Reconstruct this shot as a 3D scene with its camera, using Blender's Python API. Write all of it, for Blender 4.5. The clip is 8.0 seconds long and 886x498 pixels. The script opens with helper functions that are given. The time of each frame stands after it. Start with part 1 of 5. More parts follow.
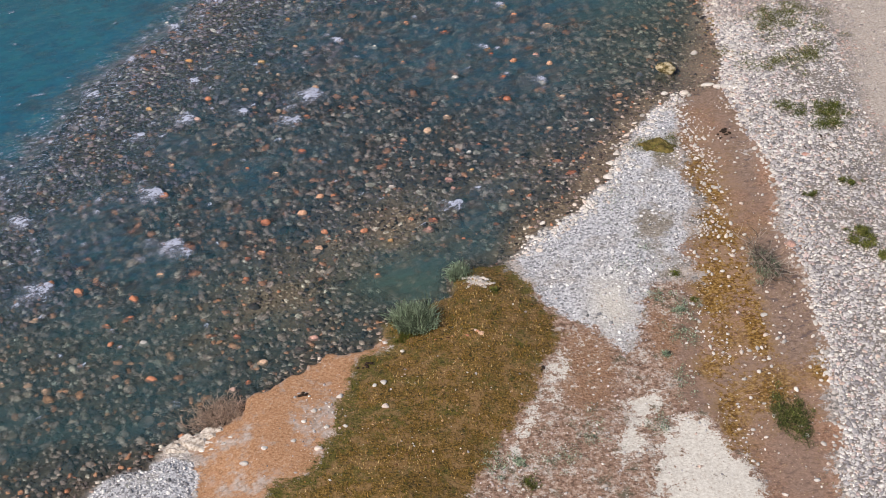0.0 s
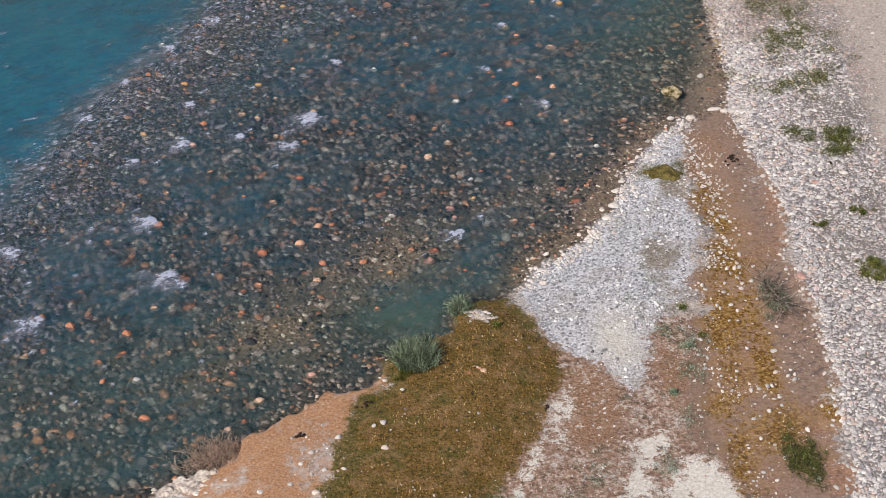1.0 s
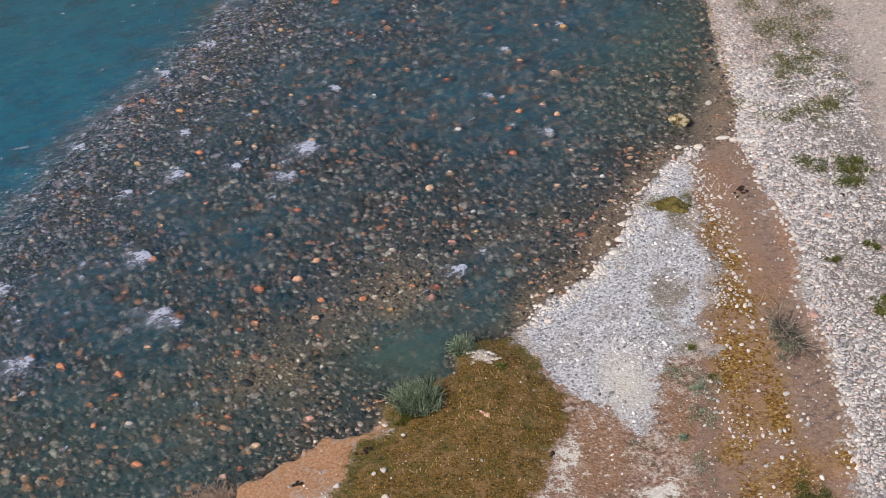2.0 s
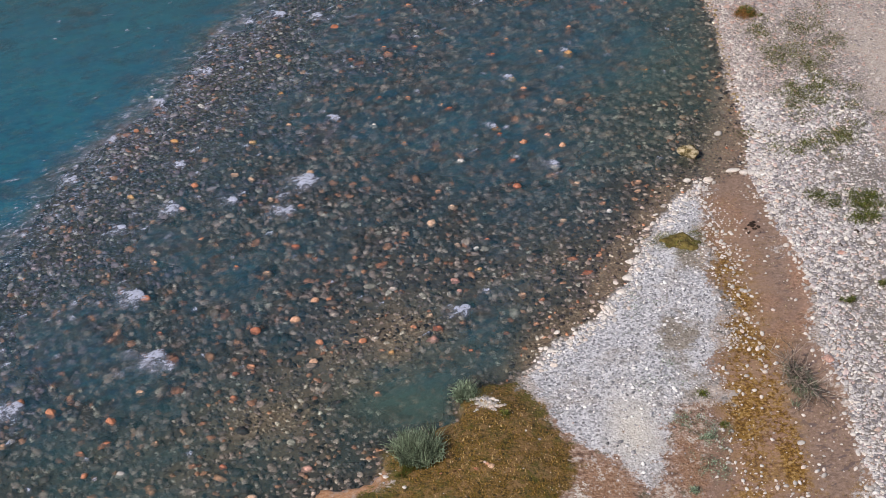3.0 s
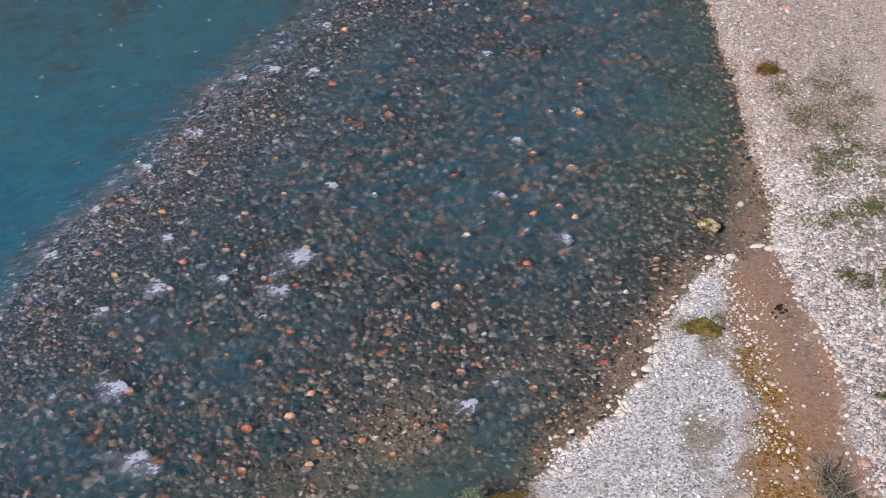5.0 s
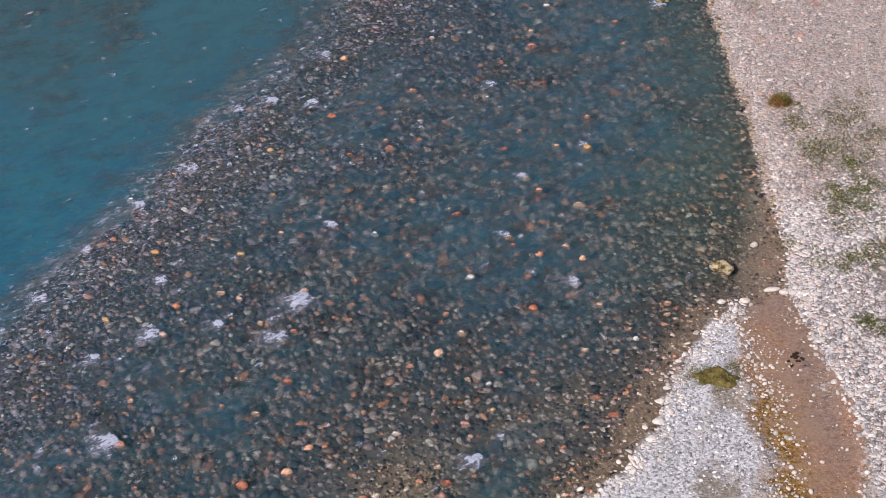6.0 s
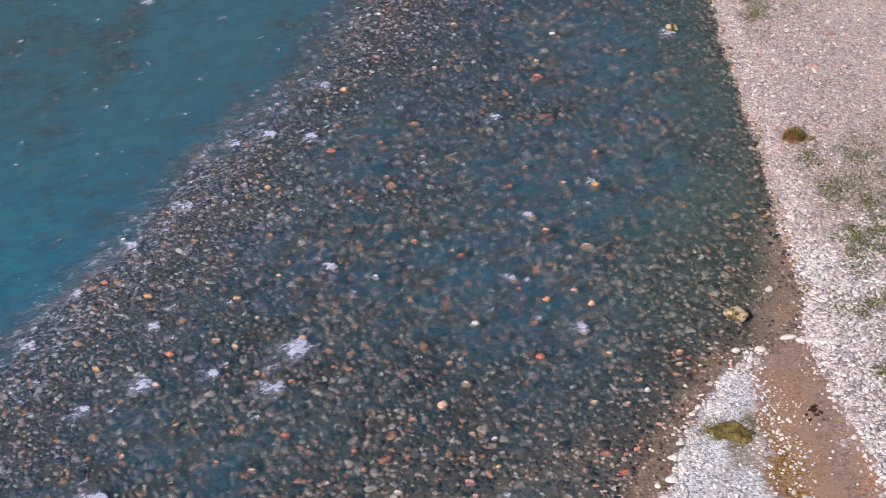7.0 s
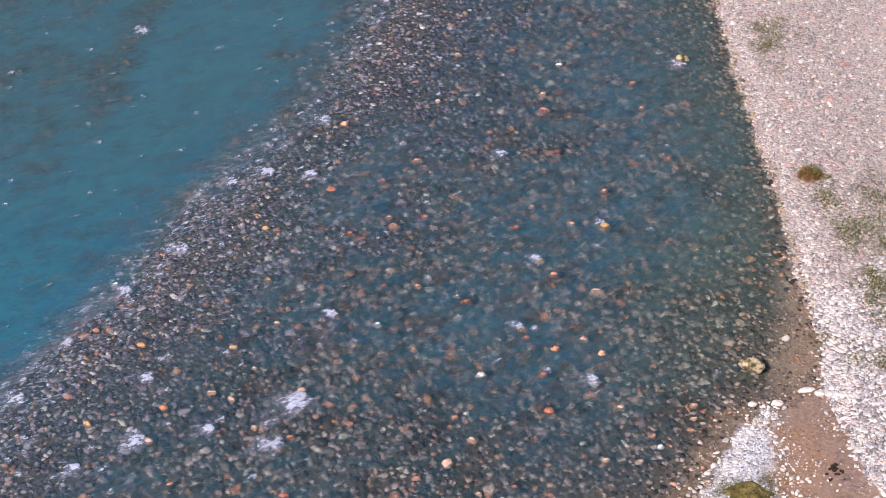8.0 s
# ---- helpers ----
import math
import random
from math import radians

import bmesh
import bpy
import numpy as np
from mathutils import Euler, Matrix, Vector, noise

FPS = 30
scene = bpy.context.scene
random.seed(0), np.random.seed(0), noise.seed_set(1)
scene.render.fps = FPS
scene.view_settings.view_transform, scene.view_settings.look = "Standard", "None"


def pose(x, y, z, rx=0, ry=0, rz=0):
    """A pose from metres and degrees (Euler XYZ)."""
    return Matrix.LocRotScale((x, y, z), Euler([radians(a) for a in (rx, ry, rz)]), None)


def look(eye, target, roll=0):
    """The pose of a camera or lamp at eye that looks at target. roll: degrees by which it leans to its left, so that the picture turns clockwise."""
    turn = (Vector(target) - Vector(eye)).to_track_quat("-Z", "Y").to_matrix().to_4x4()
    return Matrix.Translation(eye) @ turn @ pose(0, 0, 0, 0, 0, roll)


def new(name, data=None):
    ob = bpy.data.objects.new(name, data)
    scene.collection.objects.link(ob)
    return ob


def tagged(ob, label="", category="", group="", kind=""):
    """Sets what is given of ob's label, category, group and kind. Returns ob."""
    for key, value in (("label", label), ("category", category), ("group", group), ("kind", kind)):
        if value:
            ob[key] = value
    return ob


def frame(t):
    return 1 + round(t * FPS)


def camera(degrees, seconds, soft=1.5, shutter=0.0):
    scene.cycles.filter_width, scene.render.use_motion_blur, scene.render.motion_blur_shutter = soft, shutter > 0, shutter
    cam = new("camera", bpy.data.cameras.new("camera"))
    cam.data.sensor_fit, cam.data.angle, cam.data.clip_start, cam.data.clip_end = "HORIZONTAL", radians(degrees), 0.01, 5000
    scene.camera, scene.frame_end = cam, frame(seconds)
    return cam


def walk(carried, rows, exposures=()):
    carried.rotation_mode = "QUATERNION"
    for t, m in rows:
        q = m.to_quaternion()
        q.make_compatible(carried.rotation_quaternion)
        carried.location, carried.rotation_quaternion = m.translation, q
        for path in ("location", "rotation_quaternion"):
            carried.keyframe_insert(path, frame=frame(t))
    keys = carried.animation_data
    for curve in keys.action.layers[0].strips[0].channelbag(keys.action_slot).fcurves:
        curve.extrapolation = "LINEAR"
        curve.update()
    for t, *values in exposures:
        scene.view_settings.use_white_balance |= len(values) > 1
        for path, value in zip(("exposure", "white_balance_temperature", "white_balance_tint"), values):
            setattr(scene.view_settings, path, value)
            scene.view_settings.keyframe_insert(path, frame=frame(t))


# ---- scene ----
cam = camera(28.80, 8.0, soft=0.5)
PATH = [
    (0.0, look((0.000, 0.000, 25.000), (0.000, 32.381, 1.516), -1.902)),
    (0.5, look((0.001, 0.635, 25.001), (0.001, 33.015, 1.517), -1.902)),
    (1.0, look((-0.002, 1.314, 25.005), (-0.002, 33.695, 1.521), -1.902)),
    (1.5, look((-0.009, 2.033, 25.008), (-0.009, 34.413, 1.524), -1.902)),
    (2.0, look((-0.019, 2.787, 25.010), (-0.019, 35.168, 1.526), -1.902)),
    (2.5, look((-0.030, 3.573, 25.010), (-0.030, 35.953, 1.525), -1.902)),
    (3.0, look((-0.043, 4.386, 25.005), (-0.043, 36.766, 1.521), -1.902)),
    (3.5, look((-0.057, 5.223, 24.997), (-0.057, 37.603, 1.513), -1.902)),
    (4.0, look((-0.071, 6.080, 24.984), (-0.071, 38.461, 1.500), -1.902)),
    (4.5, look((-0.086, 6.955, 24.968), (-0.086, 39.336, 1.484), -1.902)),
    (5.0, look((-0.102, 7.844, 24.949), (-0.102, 40.225, 1.465), -1.902)),
    (5.5, look((-0.119, 8.746, 24.927), (-0.119, 41.126, 1.443), -1.902)),
    (6.0, look((-0.138, 9.656, 24.906), (-0.138, 42.037, 1.422), -1.902)),
    (6.5, look((-0.160, 10.574, 24.886), (-0.160, 42.955, 1.402), -1.902)),
    (7.0, look((-0.185, 11.497, 24.871), (-0.185, 43.878, 1.387), -1.902)),
    (7.5, look((-0.214, 12.424, 24.862), (-0.214, 44.805, 1.378), -1.902)),
    (8.0, look((-0.250, 13.353, 24.863), (-0.250, 45.734, 1.379), -1.902)),
]
walk(cam, PATH, [(0.0, 0.06, 7100, 12), (2.5, -0.04, 7000, 13), (6.0, 0.09, 6960, 18), (7.0, 0.20, 6910, 20), (8.0, 0.43, 6880, 22)])

# ---- light ----
SUN_AZ, SUN_EL = radians(218), radians(43)     # compass bearing from +y, clockwise; height
world = bpy.data.worlds.new("sky")
scene.world = world
world.use_nodes = True
wn = world.node_tree
sky = wn.nodes.new("ShaderNodeTexSky")
sky.sky_type, sky.sun_disc = "NISHITA", False
sky.sun_elevation, sky.sun_rotation = SUN_EL, SUN_AZ
wn.links.new(sky.outputs["Color"], wn.nodes["Background"].inputs["Color"])
wn.nodes["Background"].inputs["Strength"].default_value = 0.095
sun_data = bpy.data.lights.new("sun", "SUN")
sun_data.energy, sun_data.angle, sun_data.color = 4.1, radians(0.6), (1.0, 0.955, 0.89)
sun = new("sun", sun_data)
to_sun = Vector((math.sin(SUN_AZ) * math.cos(SUN_EL), math.cos(SUN_AZ) * math.cos(SUN_EL), math.sin(SUN_EL)))
sun.matrix_world = look(to_sun * 60, (0, 0, 0))
scene.view_settings.exposure = 0.0

# ---- small tools ----
rng = np.random.default_rng(7)


def vnoise(x, y, seed=0):
    """Smooth value noise, 0 to 1."""
    xi, yi = np.floor(x).astype(np.int64), np.floor(y).astype(np.int64)
    fx, fy = x - xi, y - yi
    fx, fy = fx * fx * (3 - 2 * fx), fy * fy * (3 - 2 * fy)

    def h(a, b):
        n = (a * 374761393 + b * 668265263 + seed * 1442695041) & 0xFFFFFFFF
        n = ((n ^ (n >> 13)) * 1274126177) & 0xFFFFFFFF
        return ((n ^ (n >> 16)) & 0xFFFF) / 65535.0

    return (h(xi, yi) * (1 - fx) + h(xi + 1, yi) * fx) * (1 - fy) + (h(xi, yi + 1) * (1 - fx) + h(xi + 1, yi + 1) * fx) * fy


def fnoise(x, y, scale, seed=0, octaves=3):
    """Fractal noise about 0, roughly -0.5 to 0.5; scale in metres."""
    out, amp, tot = 0.0, 1.0, 0.0
    for o in range(octaves):
        k = 2.0**o / scale
        out, tot = out + amp * (vnoise(x * k + 17.3 * o, y * k - 9.1 * o, seed + o) - 0.5), tot + amp
        amp *= 0.5
    return out / tot * 1.4


def step(a, b, v):
    t = np.clip((v - a) / (b - a), 0, 1)
    return t * t * (3 - 2 * t)


def signed(poly, x, y):
    """Distance to a closed outline, positive inside."""
    p = np.array(poly, float)
    q = np.roll(p, -1, 0)
    best = np.full(np.shape(x), 1e9)
    inside = np.zeros(np.shape(x), bool)
    for (ax, ay), (bx, by) in zip(p, q):
        ex, ey = bx - ax, by - ay
        t = np.clip(((x - ax) * ex + (y - ay) * ey) / (ex * ex + ey * ey + 1e-12), 0, 1)
        best = np.minimum(best, (x - ax - t * ex) ** 2 + (y - ay - t * ey) ** 2)
        if ay != by:
            inside ^= ((ay > y) != (by > y)) & (x < ex * (y - ay) / ey + ax)
    return np.where(inside, 1, -1) * np.sqrt(best)


# ---- plan ----
SHORE_SOUTH = [(-600, -480), (-60, -14), (-12, 23.2), (-7.76, 26.06), (-7.08, 26.67), (-6.39, 26.9), (-6.15, 27.5), (-5.65, 27.85),
               (-5.17, 27.95), (-4.58, 28.34), (-4.26, 28.98), (-3.78, 29.24), (-3.22, 29.51), (-2.81, 30.18), (-2.17, 30.24),
               (-1.66, 30.42), (-1.42, 31.2), (-1.38, 31.6), (-0.89, 31.84), (0.04, 32.22), (0.25, 32.75), (0.3, 33.2)]
SHORE_NORTH = [(0.68, 33.53), (1.44, 33.62), (1.77, 34.09), (2.13, 34.78), (2.87, 35.35), (3.73, 36.3), (4.35, 37.44), (4.96, 39.05),
               (5.78, 40.3), (6.5, 41.5), (7.0, 41.3), (7.5, 41.6), (7.95, 42.1), (8.25, 42.88), (8.25, 44.51), (8.18, 46.26), (8.21, 49.13),
               (8.27, 52.9), (8.15, 56.6), (8.25, 60.05), (8.6, 70), (14, 120), (60, 700)]
LAND = SHORE_SOUTH + SHORE_NORTH + [(700, 700), (700, -700), (-600, -700)]
CHANNEL = [(30, 300), (3.5, 72), (-1.8, 60.8), (-3.06, 56.4), (-3.94, 54.3), (-5.34, 52.05), (-6.69, 49.0), (-7.79, 46.5), (-8.86, 44.6),
           (-9.8, 42.4), (-10.87, 39.83), (-11.9, 37.8), (-17, 32), (-60, -2), (-600, -470), (-700, 600)]
BANK = [(-5.6, 28.3), (-4.9, 30.5), (-1.5, 32.2), (0.3, 34.5), (1.44, 33.7), (2.0, 33.0), (2.35, 31.67), (2.62, 30.91), (2.3, 29.52), (1.7, 28.22),
        (1.1, 27.16), (0.5, 25.9), (0.2, 24), (-5.2, 24), (-5.3, 26.5)]
GRASS = [(0.6, 33.9), (1.44, 33.75), (1.98, 32.89), (2.3, 31.67), (2.55, 30.91), (2.22, 29.52), (1.64, 28.22), (1.04, 27.16), (0.5, 25.98),
         (0.3, 24), (-4.6, 24), (-3.8, 25.65), (-2.78, 26.31), (-2.46, 27.33), (-2.26, 28.79), (-1.95, 29.7), (-1.3, 30.3), (-1.6, 31.55), (0.0, 32.6)]
BAR = [(6.55, 41.75), (6.06, 41.32), (5.24, 39.97), (5.0, 39.08), (4.5, 38.29), (4.2, 37.51), (3.6, 36.15), (2.75, 35.4), (2.1, 34.9), (1.75, 33.99), (2.2, 32.74), (2.55, 31.6),
       (3.35, 31.14), (3.74, 30.48), (4.04, 30.11), (4.38, 30.84), (4.65, 32.07), (5.05, 32.91), (5.64, 33.33), (6.05, 34.65), (6.33, 36.11), (6.2, 37.26), (6.1, 38.19), (6.41, 39.55), (6.7, 41.27)]
SILT = [(6.6, 41.2), (7.0, 43.6), (7.7, 46.5), (8.3, 46.5), (8.18, 42.4), (8.15, 41.19), (8.5, 39.71), (8.44, 38.32), (8.62, 37.25), (8.55, 35.49), (8.41, 34.52), (8.54, 33.39), (8.75, 32.71),
        (8.65, 31.86), (8.81, 31.02), (8.64, 30.03), (8.35, 29.08), (8.22, 27.28), (8.06, 25.9), (8.0, 22), (6.6, 22), (6.35, 26.2), (6.0, 27.3), (5.7, 28.1), (5.2, 28.3), (5.3, 29.62),
        (5.5, 30.79), (5.7, 32.02), (5.9, 33.31), (6.13, 34.65), (6.4, 36.5), (6.24, 37.87), (6.5, 40.11)]
WHITE_SAND = [(4.71, 27.63), (5.0, 27.95), (5.5, 27.9), (5.81, 27.4), (5.97, 26.87), (6.29, 25.99), (6.9, 25.2), (7.2, 22), (3.9, 22), (4.4, 26.08), (4.52, 26.6)]
WHITE_PATCH = [(3.84, 28.47), (4.48, 28.66), (4.54, 28.35), (4.14, 27.65), (4.11, 26.79), (3.67, 26.61), (3.57, 26.99), (3.9, 27.66)]
COBBLES = [(7.95, 41.9), (8.19, 39.86), (8.55, 38.55), (8.67, 35.89), (8.52, 33.95), (8.67, 32.56), (8.66, 30.43), (8.5, 29.24), (8.48, 27.73), (8.2, 26.6),
           (8.1, 24), (8.0, 10), (60, 10), (60, 90), (9, 90), (8.6, 70), (8.15, 60), (8.05, 56.6), (8.15, 49.13), (8.1, 46.26), (8.15, 42.88)]
SPIT = [(-14, 21.0), (-7.9, 26.3), (-7.08, 26.85), (-6.39, 27.05), (-5.9, 27.2), (-5.35, 26.95), (-5.25, 25.88), (-5.4, 22), (-6, 15)]
RIFFLE_EAST = [(-8.5, 61.5), (-9.1, 58.4), (-9.35, 55.2), (-9.6, 54.0), (-10.1, 55.2), (-9.7, 58.4), (-9.3, 61.5), (-8.8, 75), (-7.8, 75)]


def wob(x, y, amp, scale, seed):
    return amp * fnoise(x, y, scale, seed), amp * fnoise(x, y, scale, seed + 50)


def land_distance(x, y):
    a, b = wob(x, y, 0.22, 0.7, 3)
    e, f = wob(x, y, 0.16, 0.22, 6)
    return signed(LAND, x + a + e, y + b + f)


def shoal_at(x, y):
    """The brown shoal of small stones along the shore, 0 to 1."""
    u, v = 0.80 * (x + 1.8) + 0.60 * (y - 34.9), -0.60 * (x + 1.8) + 0.80 * (y - 34.9)
    v = v + 0.9 * fnoise(x, y, 1.2, 28)
    pool = np.exp(-(((x - 1.0) / 1.0) ** 2 + ((y - 36.3) / 1.4) ** 2))
    strip = 0.5 * np.exp(-(((land_distance(x, y) + 0.35) / 0.42) ** 2)) * (x > 1.2) * (x < 6.6) * step(33.5, 34.5, y) * step(42.5, 41, y)
    return np.maximum(strip, (1 - 0.95 * pool) * 0.95 * np.exp(-((u / 5.4) ** 2 + (v / 1.4) ** 2)) * np.clip(0.85 + 1.6 * fnoise(x, y, 1.7, 29), 0, 1.15))


def water_depth(x, y, d):
    """Depth of the bed under the water's level, from the distance to the shore."""
    out = np.maximum(-d, 0)
    dc = signed(CHANNEL, x + 0.9 * fnoise(x, y, 1.6, 11), y + 0.9 * fnoise(x, y, 1.6, 12))
    cut = np.maximum(step(-2.5, -0.6, signed(BANK, x, y)), 0.75 * step(6.5, 7.6, x) * step(45, 48, y))
    flat = 0.22 * (1 - np.exp(-out / (1.7 - 1.35 * cut))) * (1 + 1.1 * fnoise(x + 0.6 * y, y, 4.0, 21))
    cove = 0.07 * np.exp(-(((x + 0.7) / 0.9) ** 2 + ((y - 32.9) / 0.9) ** 2)) + 0.07 * np.exp(-(((x + 6.8) / 1.0) ** 2 + ((y - 28.3) / 0.7) ** 2))
    pool = 0.05 * np.exp(-(((x + 1.0) / 5.0) ** 2 + ((y - 47) / 6.0) ** 2)) + 0.2 * np.exp(-(((x - 5.2) / 3.0) ** 2 + ((y - 56) / 9.0) ** 2))
    pool = pool + 0.12 * np.exp(-(((x + 4.0) / 2.2) ** 2 + ((y - 38.7) / 1.6) ** 2))
    pool = pool + 0.06 * np.exp(-(((x - 2.2) / 1.8) ** 2 + ((y - 39.8) / 2.2) ** 2)) + 0.16 * np.exp(-(((x - 1.0) / 1.0) ** 2 + ((y - 36.3) / 1.4) ** 2))
    shoal = shoal_at(x, y)
    pool = pool + 0.03 * np.exp(-(((x + 1.6) / 1.4) ** 2 + ((y - 33.5) / 0.7) ** 2)) - 0.04 * shoal
    ridge = np.exp(-(((dc + 1.3) / 1.5) ** 2))
    shallow = np.maximum(flat + cove + pool, 0.02) * (1 - 0.6 * ridge) * (1 - 0.55 * shoal)
    deep = (0.85 * step(-0.15, 1.7 + 1.6 * step(46, 56, y), dc) - 0.2 * step(47, 56, y) * step(0.5, 3, dc)) * (1 + 1.1 * fnoise(x + 0.5 * y, y, 2.2, 31))
    far = signed(RIFFLE_EAST, x, y)
    deep = deep * (1 - 0.75 * step(-0.9, 0.3, far)) * (1 - 0.45 * step(-9.2, -11.0, x) * step(47, 53, y))
    return np.where(out > 0, np.maximum(shallow, 0.0) + deep, 0.0)


def ground_height(x, y):
    d = land_distance(x, y)
    dry = np.maximum(d, 0)
    z = 0.012 * step(0, 0.2, dry) + 0.09 * (1 - np.exp(-dry / 1.3))
    a, b = wob(x, y, 0.3, 0.8, 61)
    silt = step(-0.15, 0.4, signed(SILT, x + a, y + b))
    z = z * (1 - 0.75 * silt)
    z = z + 0.32 * step(-0.25, 1.7, signed(BANK, x + a, y + b)) * step(0, 0.11, d)
    z = z + 0.07 * step(0.1, 1.6, signed(COBBLES, x, y)) * step(0, 0.5, dry) + 0.1 * step(0.0, 0.5, signed(SPIT, x, y)) * step(0, 0.3, dry)
    z = z + (0.02 * fnoise(x, y, 0.6, 71) + 0.05 * fnoise(x, y, 2.5, 72)) * step(0, 0.4, dry) * (1 - 0.6 * silt)
    z = z - water_depth(x, y, d) - 0.03 * step(0, 0.3, -d) * fnoise(x, y, 0.5, 73)
    far_side = np.maximum(-x - 46 - 0.3 * np.abs(y - 40), 0)
    return z + np.minimum(0.05 * far_side, 2.5)


# ---- materials ----
class Mat:
    """A node material with a Principled surface and short ways to wire it."""

    def __init__(self, name):
        self.mat = bpy.data.materials.new(name)
        self.mat.use_nodes = True
        self.tree = self.mat.node_tree
        self.bsdf = self.tree.nodes["Principled BSDF"]
        self.out = self.tree.nodes["Material Output"]
        self.pos = self.node("ShaderNodeNewGeometry").outputs["Position"]

    def node(self, kind, **kw):
        n = self.tree.nodes.new(kind)
        for k, v in kw.items():
            if k == "operation":
                n.operation = v
            elif k == "blend":
                n.blend_type = v
        return n

    def put(self, value, socket):
        if hasattr(value, "is_linked"):
            self.tree.links.new(value, socket)
        elif isinstance(value, tuple) and len(value) == 3 and socket.type == "RGBA":
            socket.default_value = (*value, 1)
        else:
            socket.default_value = value

    def noise(self, scale, detail=3.0, rough=0.55, where=None):
        n = self.node("ShaderNodeTexNoise")
        self.put(self.pos if where is None else where, n.inputs["Vector"])
        n.inputs["Scale"].default_value, n.inputs["Detail"].default_value, n.inputs["Roughness"].default_value = scale, detail, rough
        return n.outputs["Fac"]

    def voronoi(self, scale, where=None, out="Distance"):
        n = self.node("ShaderNodeTexVoronoi")
        self.put(self.pos if where is None else where, n.inputs["Vector"])
        n.inputs["Scale"].default_value = scale
        return n.outputs[out]

    def math(self, op, a, b=0.0):
        n = self.node("ShaderNodeMath", operation=op)
        self.put(a, n.inputs[0])
        self.put(b, n.inputs[1])
        return n.outputs[0]

    def band(self, v, lo, hi, a=0.0, b=1.0):
        n = self.node("ShaderNodeMapRange")
        n.interpolation_type = "SMOOTHSTEP"
        self.put(v, n.inputs["Value"])
        for k, s in zip((lo, hi, a, b), ("From Min", "From Max", "To Min", "To Max")):
            n.inputs[s].default_value = k
        return n.outputs["Result"]

    def mix(self, fac, a, b, blend="MIX"):
        n = self.node("ShaderNodeMixRGB", blend=blend)
        for v, s in zip((fac, a, b), n.inputs):
            self.put(v, s)
        return n.outputs[0]

    def ramp(self, v, stops, tight=1.0):
        n = self.node("ShaderNodeValToRGB")
        el = n.color_ramp.elements
        while len(el) < len(stops):
            el.new(0.5)
        for e, (at, c) in zip(el, stops):
            e.position, e.color = 0.5 + (at - 0.5) / tight, (*c, 1)
        self.put(v, n.inputs["Fac"])
        return n.outputs["Color"]

    def bump(self, height, strength, distance):
        n = self.node("ShaderNodeBump")
        self.put(strength, n.inputs["Strength"])
        n.inputs["Distance"].default_value = distance
        self.put(height, n.inputs["Height"])
        return n.outputs["Normal"]

    def stretched(self, long, wide, turn):
        """Position drawn out along the direction at that turn from +x."""
        n = self.node("ShaderNodeMapping")
        n.vector_type = "TEXTURE"
        self.put(self.pos, n.inputs["Vector"])
        n.inputs["Rotation"].default_value, n.inputs["Scale"].default_value = (0, 0, turn), (long, wide, 1)
        return n.outputs["Vector"]

    def attribute(self, name):
        n = self.node("ShaderNodeAttribute")
        n.attribute_name = name
        return n.outputs["Fac"]

    def finish(self, colour, rough=0.8, normal=None, spec=0.4):
        self.put(colour, self.bsdf.inputs["Base Color"])
        self.put(rough, self.bsdf.inputs["Roughness"])
        self.bsdf.inputs["Specular IOR Level"].default_value = spec
        if normal is not None:
            self.put(normal, self.bsdf.inputs["Normal"])
        return self.mat


